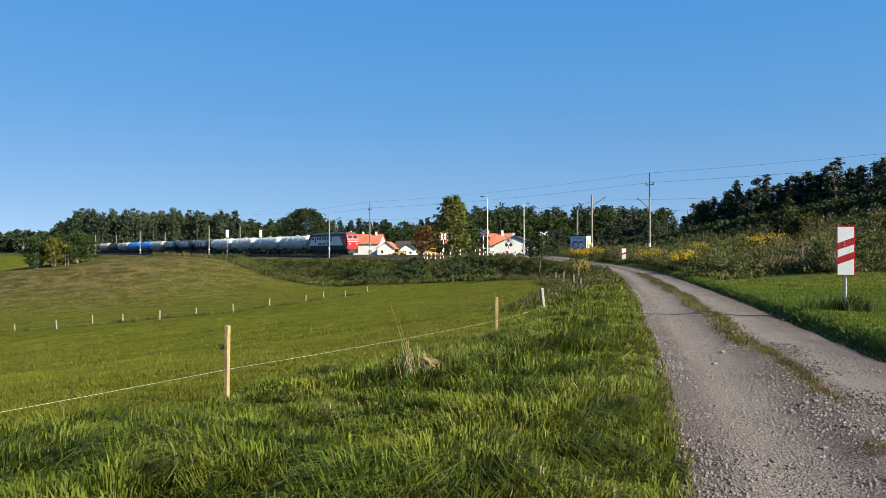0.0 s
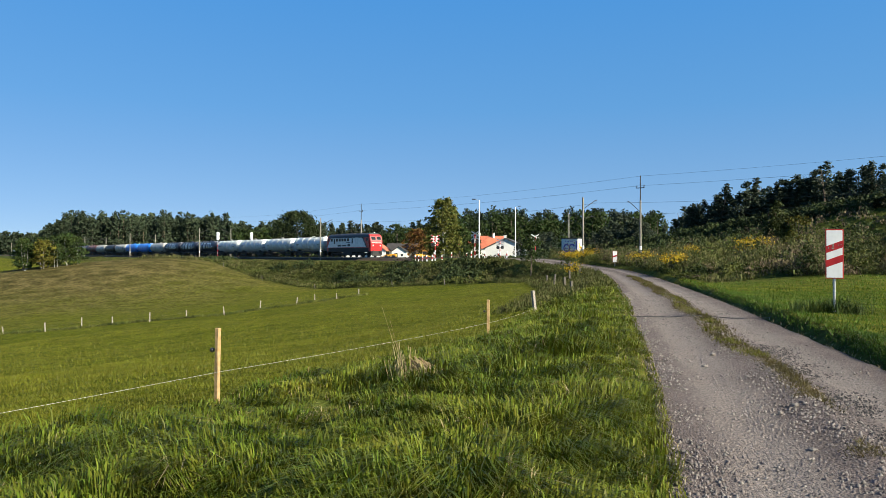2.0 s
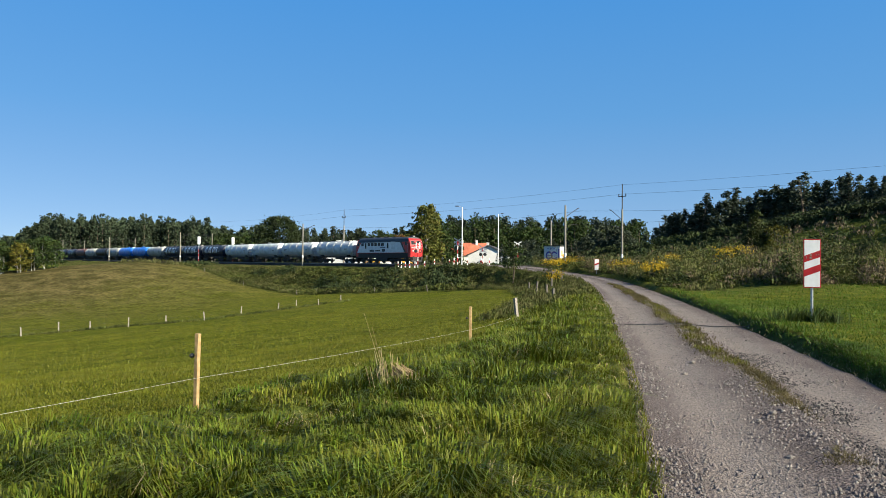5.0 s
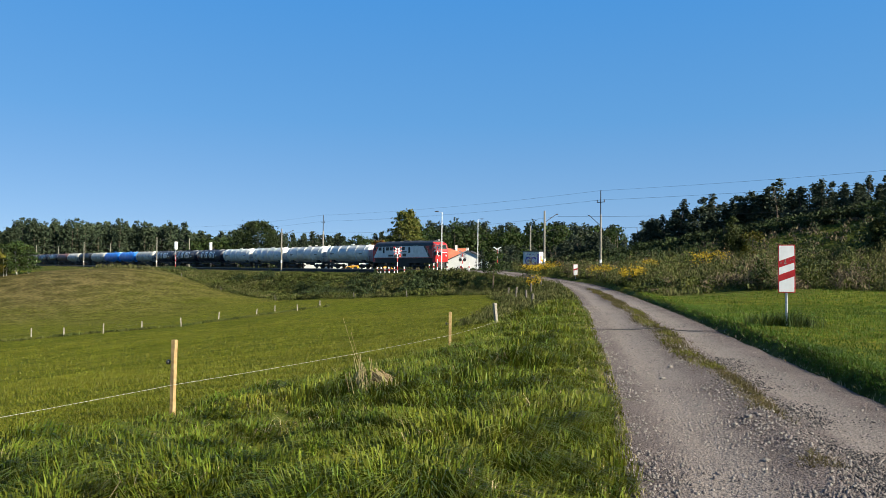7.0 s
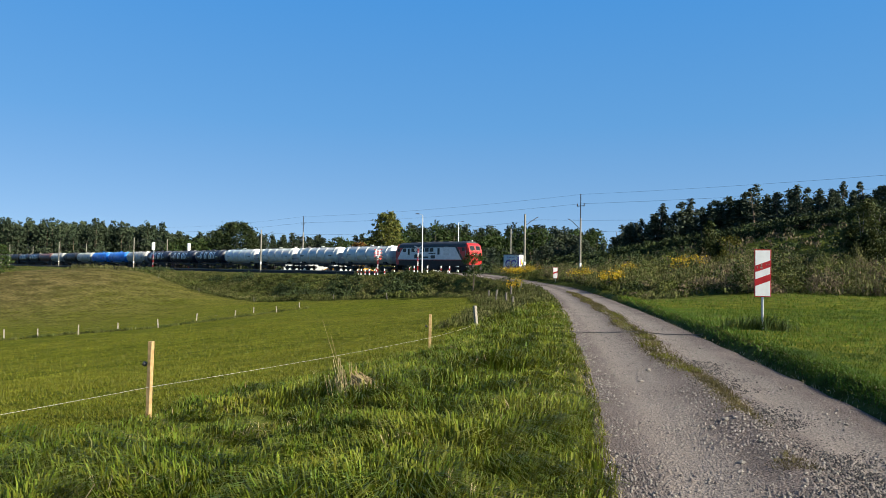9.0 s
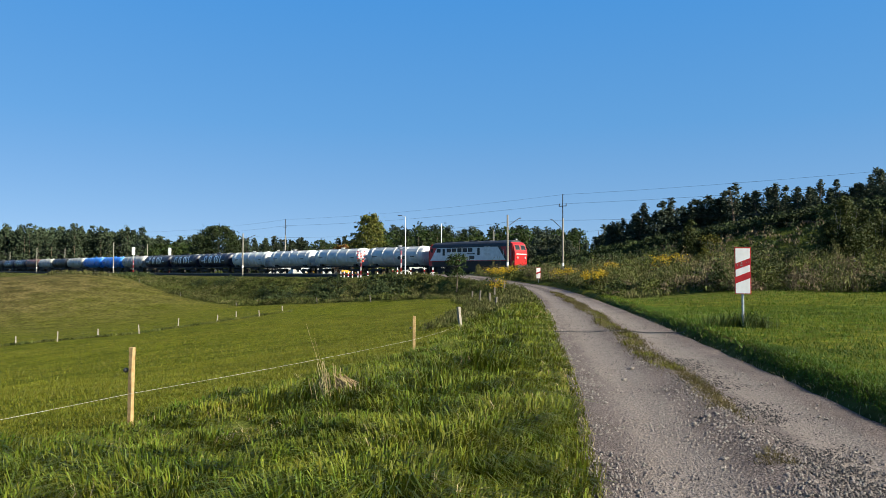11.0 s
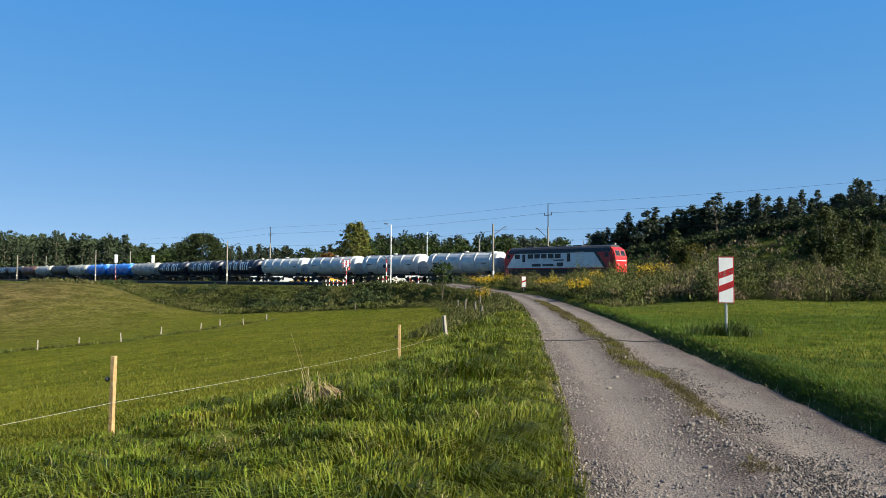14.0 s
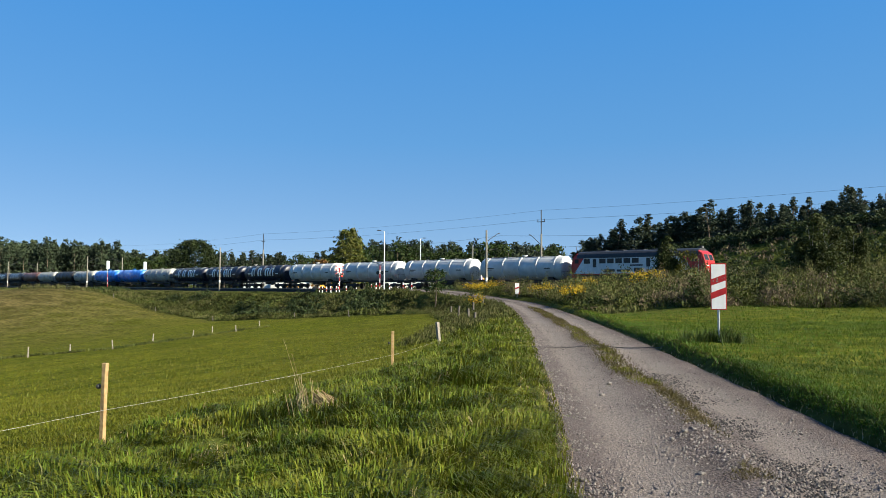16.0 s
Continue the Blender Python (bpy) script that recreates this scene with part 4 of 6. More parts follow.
def crossing_signal(x, y, turn, front=True, lamps=True, height=3.9):
    """A warning cross, two lamps on a dark board and a red and white post."""
    top = empty("crossing_signal")
    base = gz(x, y)
    for k in range(6):
        bm = bmesh.new()
        rod(bm, (0, 0, -0.2 + k * height / 6), (0, 0, -0.2 + (k + 1) * height / 6), 0.065, seg=10)
        part("post_band", bm, M_RED if k % 2 else M_WHITE, top)
    for z in (height - 0.12, height - 0.62):
        for sg in (-1, 1):
            m = Matrix.Translation((0, -0.08, z)) @ Matrix.Rotation(sg * radians(28), 4, "Y")
            bm = bmesh.new()
            box(bm, -0.72, 0.72, -0.015 + sg * 0.014, 0.0 + sg * 0.014, -0.085, 0.085, m)
            arm = part("cross_arm", bm, M_WHITE if front else M_STEEL, top, "white arm with red ends")
            if front:
                for a in (-0.70, -0.17, 0.42):
                    bm = bmesh.new()
                    box(bm, a, a + 0.28, -0.022 + sg * 0.014, -0.012 + sg * 0.014, -0.075, 0.075, m)
                    part("red_field", bm, M_RED, arm)
    if lamps:
        for sg in (-1, 1):
            bm = bmesh.new()
            rod(bm, (sg * 0.36, -0.10, height - 1.25), (sg * 0.36, -0.06, height - 1.25), 0.27, seg=18)
            board = part("lamp_board", bm, M_BLACK, top, "round black backboard")
            bm = bmesh.new()
            rod(bm, (sg * 0.36, -0.16, height - 1.25), (sg * 0.36, -0.10, height - 1.25), 0.11, seg=14)
            part("lens", bm, M_REDLAMP if front and sg > 0 else M_GLASS, board)
        bm = bmesh.new()
        box(bm, -0.4, 0.4, -0.06, 0.02, height - 1.30, height - 1.20)
        part("bracket", bm, M_BLACK, top)
    top.matrix_basis = pose(x, y, base, 0, 0, turn)
    tagged(top, "level crossing signal with warning cross and lamps", "crossing signal", "signals of the level crossing")


def bollard(x, y, h=1.0):
    top = empty("marker_post")
    for k in range(3):
        bm = bmesh.new()
        rod(bm, (0, 0, -0.2 if k == 0 else h * k / 3), (0, 0, h * (k + 1) / 3), 0.085, seg=10)
        part("band", bm, M_RED if k == 1 else M_WHITE, top)
    top.matrix_basis = pose(x, y, gz(x, y), random.uniform(-3, 3), random.uniform(-3, 3), 0)
    tagged(top, "short white post with a red band", "marker post", "marker posts at the crossing")


def crossing():
    x, y = beyond(0.05, 5.2)
    crossing_signal(x, y, 4)
    x, y = beyond(3.3, 5.4)
    crossing_signal(x, y, 150, False, height=3.7)
    x, y = beyond(5.35, -6.0)
    crossing_signal(x, y, 165, False, height=3.4)
    x, y = beyond(8.2, -9.0)
    crossing_signal(x, y, 190, False, False, height=4.2)
    x, y = beyond(3.65, 6.0)
    street_lamp(x, y, 1.65 + 96 * y / 1240, -0.7)
    x, y = beyond(6.6, -14.0)
    street_lamp(x, y, 1.65 + 84 * y / 1240, 0.6)
    for az, q in ((-1.55, 4.6), (-1.3, 4.2), (-0.98, 5.2), (-0.62, 4.4), (-0.2, 4.8), (0.62, 5.4), (2.62, 5.2), (3.0, 4.6), (4.1, 5.0), (5.2, 5.0), (5.9, 4.6), (-0.05, -5), (1.4, -5.5)):
        bollard(*beyond(az, q), 1.0)
    # road panels between the rails
    bm = bmesh.new()
    cx, cy = 6.0, 110.9
    for k in range(-4, 5):
        box(bm, k * 0.8 - 0.38, k * 0.8 + 0.38, -0.68, 0.68, -0.12, -0.005)
    deck = part("crossing_deck", bm, M_ASPHALT)
    s = cx * UX + cy * UY
    deck.matrix_basis = pose(*along(s), float(rail_z(s)), 0, 0, TRAIN_ANGLE)
    tagged(deck, "dark panels that carry the lane over the rails", "crossing deck", kind="structure")


def house(name, x, y, turn, w, d, wall_h, roof_h, wall, roof, label, over=0.35, chimneys=(), windows=(), door=None, ztop=None):
    """A gabled house; its gable faces -y, the ridge runs along y. windows: (side, across, up, width, height)."""
    top = empty(name)
    bm = bmesh.new()
    pts = [(-w / 2, -1.0), (-w / 2, wall_h), (0, wall_h + roof_h), (w / 2, wall_h), (w / 2, -1.0)]
    fr = [bm.verts.new((a, 0, b)) for a, b in pts]
    bk = [bm.verts.new((a, d, b)) for a, b in pts]
    bm.faces.new(fr)
    bm.faces.new(bk[::-1])
    for i in range(5):
        bm.faces.new((fr[i], bk[i], bk[(i + 1) % 5], fr[(i + 1) % 5]))
    part("wall", bm, wall, top)
    for sg in (-1, 1):
        bm = bmesh.new()
        slope = roof_h / (w / 2)
        a = [(0, wall_h + roof_h + 0.06), (sg * (w / 2 + over), wall_h - slope * over + 0.06)]
        for yy0, yy1 in ((-over, d + over),):
            v = [bm.verts.new((p[0], yq, p[1] + dz)) for dz in (0, 0.16) for yq in (yy0, yy1) for p in a]
            for f in ((0, 1, 3, 2), (4, 5, 7, 6), (0, 1, 5, 4), (2, 3, 7, 6), (0, 2, 6, 4), (1, 3, 7, 5)):
                bm.faces.new([v[i] for i in f])
        part("roof", bm, roof, top)
    for cx, cy in chimneys:
        bm = bmesh.new()
        box(bm, cx - 0.3, cx + 0.3, cy - 0.3, cy + 0.3, wall_h, wall_h + roof_h + 0.9)
        box(bm, cx - 0.36, cx + 0.36, cy - 0.36, cy + 0.36, wall_h + roof_h + 0.9, wall_h + roof_h + 1.02)
        part("chimney", bm, wall, top)
    for side, u, z, ww, hh in windows:
        bm = bmesh.new()
        if side == "front":
            box(bm, u - ww / 2, u + ww / 2, -0.05, 0.06, z, z + hh)
        else:
            sx = -w / 2 if side == "left" else w / 2
            box(bm, sx - 0.05, sx + 0.05, u - ww / 2, u + ww / 2, z, z + hh)
        win = part("window", bm, M_WHITE, top)
        bm = bmesh.new()
        if side == "front":
            box(bm, u - ww / 2 + 0.08, u + ww / 2 - 0.08, -0.06, -0.045, z + 0.08, z + hh - 0.08)
        else:
            off = -0.06 if side == "left" else 0.046
            box(bm, sx + off, sx + off + 0.014, u - ww / 2 + 0.08, u + ww / 2 - 0.08, z + 0.08, z + hh - 0.08)
        part("pane", bm, M_GLASS, win)
    top.matrix_basis = pose(x, y, gz(x, y), 0, 0, turn)
    return tagged(top, label, "house")


def at(px, depth):
    """The ground spot that the first view shows px units across, at that depth."""
    return (px - 784) / 1240 * depth, depth


def houses():
    x, y = at(683, 226)
    house("house", x, y, -8, 5.6, 8, 2.6, 2.0, M_RENDER, M_TILE, "white rendered house wing with an orange tiled roof", windows=(("front", -1.2, 0.9, 0.9, 1.1),))
    x, y = at(682, 236)
    house("house", x - 1, y, 78, 8.0, 9.5, 4.2, 3.0, M_RENDER, M_TILE, "white house with orange tiled roof and two chimneys", chimneys=((-0.5, 2.0), (0.6, 7.0)), windows=(("front", -1.5, 1.0, 1.0, 1.2), ("left", 3, 1.0, 1.1, 1.2)))
    x, y = at(721, 222)
    house("garage", x, y, -6, 4.6, 6, 2.3, 1.5, M_RENDER, M_DARKROOF, "small white gabled garage with a dark roof", windows=(("front", -0.9, 0.2, 1.2, 1.7), ("front", 1.0, 0.7, 0.8, 0.9)))
    x, y = at(757, 246)
    house("barn", x, y, 84, 8.0, 11, 2.4, 2.7, M_OLDWOOD, M_DARKROOF, "low barn with a broad dark roof")
    x, y = at(652, 265)
    house("house", x, y, 60, 6.0, 7, 3.0, 2.4, M_RENDER, M_TILE, "distant house with an orange roof")
    x, y = at(910, 168)
    house("house", x, y, -12, 10.0, 14, 2.9, 2.3, M_RENDER, M_DARKROOF, "long white house with a wide plain gable", chimneys=((-1.0, 8.0),), windows=(("front", -1.6, 0.6, 0.9, 1.2),))
    x, y = at(905, 196)
    house("house", x, y, 86, 9.0, 12.5, 3.2, 3.2, M_RENDER, M_TILE, "white house with a long orange tiled roof", chimneys=((-0.6, 2.5), (0.8, 6.5)), windows=(("front", 0.5, 0.8, 1.1, 1.3),))
    x, y = at(978, 178)
    house("shed", x, y, 30, 4.6, 6, 2.2, 2.6, M_OLDWOOD, M_DARKROOF, "weathered wooden shed with a steep gable")


def graffiti_hut():
    top = empty("equipment_hut")
    x, y = at(1038, 122)
    bm = bmesh.new()
    box(bm, -3.0, 0, 0, 2.1, -1.0, 3.0)
    hut = part("wall", bm, M_RENDER, top)
    bm = bmesh.new()
    box(bm, -3.12, 0.12, -0.12, 2.22, 3.0, 3.16)
    part("roof", bm, M_DARKSTEEL, top)
    # sprayed shapes: two looping forms on one wall, patches on the other
    for cx, cz, r in ((-2.05, 1.35, 0.62), (-1.05, 1.35, 0.62)):
        bm = bmesh.new()
        for k in range(22):
            a0, a1 = 0.5 + k * 0.245, 0.5 + (k + 1) * 0.245
            p = [bm.verts.new((cx + rr * math.cos(a), -0.006, cz + rr * 1.25 * math.sin(a))) for rr, a in ((r, a0), (r, a1), (r * 0.62, a1), (r * 0.62, a0))]
            bm.faces.new(p)
        part("sprayed_shape", bm, M_PURPLE, hut)
    for a, b, c, d, mt in ((-2.4, -2.1, 2.5, 2.62, M_PURPLE), (-1.9, -1.6, 2.45, 2.62, M_PURPLE), (-1.35, -0.9, 2.5, 2.62, M_PURPLE), (-2.35, -1.75, 1.25, 1.42, M_PURPLE), (-0.35, -0.05, 0.3, 2.6, M_PURPLE)):
        bm = bmesh.new()
        box(bm, a, b, -0.008, -0.002, c, d)
        part("sprayed_bar", bm, mt, hut)
    for a, b, c, d, mt in ((0.7, 1.3, 1.3, 2.3, M_ORANGE), (0.35, 0.65, 0.6, 2.5, M_PURPLE), (1.35, 1.8, 1.1, 1.7, M_YELLOW)):
        bm = bmesh.new()
        box(bm, 0.002, 0.008, a, b, c, d)
        part("sprayed_bar", bm, mt, hut)
    top.matrix_basis = pose(x, y, gz(x, y) + 0.2, 0, 0, -33)
    tagged(top, "white trackside hut sprayed with violet and orange shapes", "hut")
    post = empty("concrete_pole")
    bm = bmesh.new()
    rod(bm, (0, 0, -1), (0, 0, 8.6), 0.17, 0.12, seg=10)
    part("post", bm, M_CONCRETE, post)
    bm = bmesh.new()
    rod(bm, (0.1, 0, 7.6), (1.3, 0, -0.5), 0.012, seg=5)
    part("stay_wire", bm, M_DARKSTEEL, post)
    x, y = at(1022, 130)
    post.matrix_basis = pose(x, y, gz(x, y))
    tagged(post, "plain concrete pole with a stay wire", "pole")


def digger(px, depth, turn, flip=1):
    """A wheeled loader, parked."""
    top = empty("loader")
    bm = bmesh.new()
    box(bm, -1.9, 0.2, -0.8, 0.8, 0.75, 1.55)
    part("engine_hood", bevelled(bm, 0.12, 2), M_YELLOW, top)
    bm = bmesh.new()
    box(bm, 0.1, 1.3, -0.7, 0.7, 0.8, 1.3)
    cab = part("cab", bevelled(bm, 0.08), M_YELLOW, top)
    bm = bmesh.new()
    box(bm, 0.15, 1.25, -0.66, 0.66, 1.3, 2.35)
    part("cab_glass", bevelled(bm, 0.06), M_GLASS, cab)
    bm = bmesh.new()
    box(bm, 0.05, 1.35, -0.75, 0.75, 2.35, 2.48)
    part("cab_roof", bevelled(bm, 0.05), M_YELLOW, cab)
    for cx in (-1.2, 1.0):
        for cy in (-0.85, 0.85):
            bm = bmesh.new()
            rod(bm, (cx, cy - 0.22, 0.6), (cx, cy + 0.22, 0.6), 0.6, seg=18)
            part("wheel", bevelled(bm, 0.04), M_BLACK, top)
    bm = bmesh.new()
    for cy in (-0.5, 0.5):
        rod(bm, (1.3, cy, 1.2), (2.6, cy, 0.6), 0.1)
    part("lift_arm", bm, M_YELLOW, top)
    bm = bmesh.new()
    box(bm, 2.5, 3.1, -1.1, 1.1, 0.1, 0.8)
    part("bucket", bevelled(bm, 0.1), M_DARKSTEEL, top)
    x, y = at(px, depth)
    top.matrix_basis = pose(x, y, gz(x, y), 0, 0, turn)
    tagged(top, "orange yellow wheeled loader parked in a yard", "loader", "parked machines")


def lane_line():
    # a thin black strand that follows the dark line across the lane
    pts = [(4.75, 18.85), (5.4, 18.6), (6.2, 18.42), (6.9, 18.36), (7.7, 18.1), (8.6, 17.95), (9.2, 18.0)]
    out = []
    for x, y in pts:
        o = x - float(road_x(y))
        out.append((x, y, gz(x, y) + (0.045 * math.exp(-((o - 0.12) / 0.26) ** 2) if abs(o) < 1.5 else 0.0) + 0.006))
    tagged(wire("cable", out, 0.010, M_BLACK, 0.0, 6), "thin black line lying across the lane", "cable")


near_fence()
far_fence()
TWO = ((0.347, 0.484, 0.222, 0.363), (0.637, 0.778, 0.508, 0.649))
plate_sign(9.745, 16.95, 0.845, 0.39, 1.2, TWO, -21, "white countdown board with two red stripes on a steel post", True)
plate_sign(18.6, 72.0, 0.35, 0.46, 1.15, ((0.46, 0.60, 0.32, 0.46),), -12, "white countdown board with one red stripe")
masts()
white_signal(-179.0, 3.6)
white_signal(-176.6, -4.6)
crossing()
houses()
graffiti_hut()
digger(762, 205, 10)
digger(706, 215, 170)
lane_line()

# ---- trees, shrubs, weeds, grass, stones ----


def leaf_quads(centres, size, up=0.0, stretch=1.6):
    """Small leaf-shaped quads at the centres, turned at random; up: how far they stand on end."""
    n = len(centres)
    size = np.broadcast_to(np.asarray(size, float), (n,))
    a = rng.normal(size=(n, 3))
    a[:, 2] += up * np.sign(rng.random(n) + 0.2) * 2
    a /= np.linalg.norm(a, axis=1, keepdims=True)
    b = np.cross(a, rng.normal(size=(n, 3)))
    b /= np.linalg.norm(b, axis=1, keepdims=True) + 1e-9
    c = np.cross(a, b)
    a, b = a * (size * stretch * 0.5)[:, None], b * (size * 0.5)[:, None]
    bend = c * (size * 0.12)[:, None]
    v = np.stack([centres - a, centres + b * 0.9 + bend, centres + a, centres - b * 0.9 + bend], 1).reshape(-1, 3)
    return v, np.arange(4 * n).reshape(n, 4)


def join(pieces):
    vs, fs, k = [], [], 0
    for v, f in pieces:
        vs.append(v)
        fs.append(f + k)
        k += len(v)
    return np.concatenate(vs), np.concatenate(fs)


def crown_points(height, width, low, clumps, per, shape, clump_size):
    """Leaf places: clumps set about the crown's rim and inside it, with gaps between them."""
    out = []
    for i in range(clumps):
        t = rng.random() ** 0.8
        z = low + (height - low) * t
        if shape == "round":
            r = math.sin(math.pi * min(0.97, 0.16 + 0.80 * t)) ** 0.6
        elif shape == "cone":
            r = (1 - t) ** 0.75 + 0.06
        elif shape == "pine":
            r = 0.45 + 0.55 * math.sin(math.pi * (0.15 + 0.80 * t))
        else:
            r = math.sin(math.pi * (0.14 + 0.78 * t ** 0.8)) ** 0.8
        a = rng.random() * 2 * math.pi
        rr = width / 2 * r * (0.35 + 0.65 * rng.random() ** 0.5) * (1 + 0.16 * math.sin(3 * a + 5 * t))
        c = np.array([rr * math.cos(a), rr * math.sin(a), z])
        s = clump_size * (0.6 + 0.8 * rng.random())
        p = rng.normal(size=(per, 3))
        p *= (1.55 * rng.random((per, 1)) ** 0.45) / np.linalg.norm(p, axis=1, keepdims=True)
        p = p * s * np.array([1, 1, 0.62])
        out.append(c + p)
        if i % 2:
            fill = np.array([1.0, 1.0, 1.0]) * c * np.array([0.8, 0.8, 1.0])
            out.append(fill + rng.normal(size=(per // 2, 3)) * np.array([width * 0.09, width * 0.09, height * 0.03]))
    return np.concatenate(out)


def plume_points(height, width, low, shoots, branches, per):
    """Leaf places of a feathery tree: upright shoots with branches that rise from them, thinning to a point."""
    out = []
    for k in range(shoots):
        a0 = 2.4 * k + rng.random()
        far = 0.0 if k == 0 else width * (0.14 + 0.14 * rng.random())
        top = height * (1.0 if k == 0 else 0.55 + 0.38 * rng.random())
        wide = width * (0.40 if k == 0 else 0.30)
        for i in range(branches):
            t = rng.random() ** 0.85
            z0 = low + (top - low) * t
            span = wide * ((1 - t) ** 0.85 * min(1.0, 0.5 + 1.8 * t) * 1.1 + 0.03) * (0.65 + 0.6 * rng.random())
            a = rng.random() * 6.283
            u = rng.random(per) ** 0.7
            rise = 0.55 + 0.5 * rng.random()
            cx, cy = far * math.cos(a0) * (0.5 + 0.5 * t), far * math.sin(a0) * (0.5 + 0.5 * t)
            p = np.stack([cx + span * u * math.cos(a), cy + span * u * math.sin(a), z0 + span * rise * u - 0.25 * span * u * u], 1)
            out.append(p + rng.normal(size=(per, 3)) * (0.026 * width * np.array([1, 1, 0.9])))
    return np.concatenate(out)


def whorl_points(width, low, levels, per, ragged=0.5):
    """Leaf places of a pine or spruce one metre high: tiers of flat boughs, uneven in length."""
    out = []
    for i in range(levels):
        t = (i + rng.random() * 0.8) / levels
        z = low + (1 - low) * t
        lean = rng.random() * 6.283
        for j in range(5):
            a = lean + j * 1.257 + rng.normal() * 0.3
            span = width / 2 * ((1 - t) ** 0.65 + 0.06) * (1 - ragged + 2 * ragged * rng.random())
            u = rng.random(per) ** 0.6
            p = np.stack([span * u * math.cos(a), span * u * math.sin(a), z - 0.10 * span * u + 0.03 * rng.random(per)], 1)
            out.append(p + rng.normal(size=(per, 3)) * np.array([0.022, 0.022, 0.024]))
    return np.concatenate(out)


def tree(name, height, width, low, shape, leaf_mat, bark, label, clumps=46, per=34, clump_size=0.75, leaf=0.34, limbs=9, stems=1, group=""):
    top = empty(name)
    bm = bmesh.new()
    for k in range(stems):
        off = Vector((random.uniform(-1, 1), random.uniform(-1, 1), 0)) * (0.12 * width if stems > 1 else 0)
        r = 0.022 * height / (stems ** 0.5)
        p, lean = off.copy(), Vector((random.uniform(-0.08, 0.08), random.uniform(-0.08, 0.08), 1))
        n = 5
        for i in range(n):
            q = p + lean * (height * 0.86 / n) + Vector((random.uniform(-1, 1), random.uniform(-1, 1), 0)) * 0.02 * height
            rod(bm, p - Vector((0, 0, 0.3 if i == 0 else 0)), q, r * (1 - i / n * 0.85), r * (1 - (i + 1) / n * 0.85), seg=7)
            p = q
    part("trunk", bm, bark, top)
    for k in range(limbs):
        t = low / height + (0.9 - low / height) * (k + 0.5) / limbs
        a = k * 2.4 + random.random()
        s = Vector((0, 0, t * height * 0.86))
        e = s + Vector((math.cos(a), math.sin(a), 0.7)) * width * 0.34 * (1.05 - 0.6 * t)
        bm = bmesh.new()
        rod(bm, s, e, 0.008 * height * (1.1 - t), 0.002 * height, seg=5)
        part("limb", bm, bark, top)
    if shape == "plume":
        pts = plume_points(height, width, low, limbs, clumps, per)
    elif shape == "spruce":
        pts = whorl_points(width / height, low / height, clumps, per, 0.25) * height
    else:
        pts = crown_points(height, width, low, clumps, per, shape, clump_size)
    v, f = leaf_quads(pts, leaf * (0.6 + 0.8 * rng.random(len(pts))))
    crown = new("crown", quads_mesh("crown", v, f, leaf_mat))
    crown.parent = top
    return tagged(top, label, "tree", group)


def plant(ob, x, y, scale=1.0, turn=None, sink=0.1):
    m = pose(x, y, gz(x, y) - sink, 0, 0, random.uniform(0, 360) if turn is None else turn)
    ob.scale = (scale,) * 3
    ob.matrix_basis = m @ Matrix.Diagonal((scale, scale, scale, 1))


def again(ob, x, y, scale, squash=1.0):
    c = copy_thing(ob, Matrix())
    c.matrix_basis = pose(x, y, gz(x, y) - 0.1, 0, 0, random.uniform(0, 360)) @ Matrix.Diagonal((scale * squash, scale * squash, scale, 1))
    return c


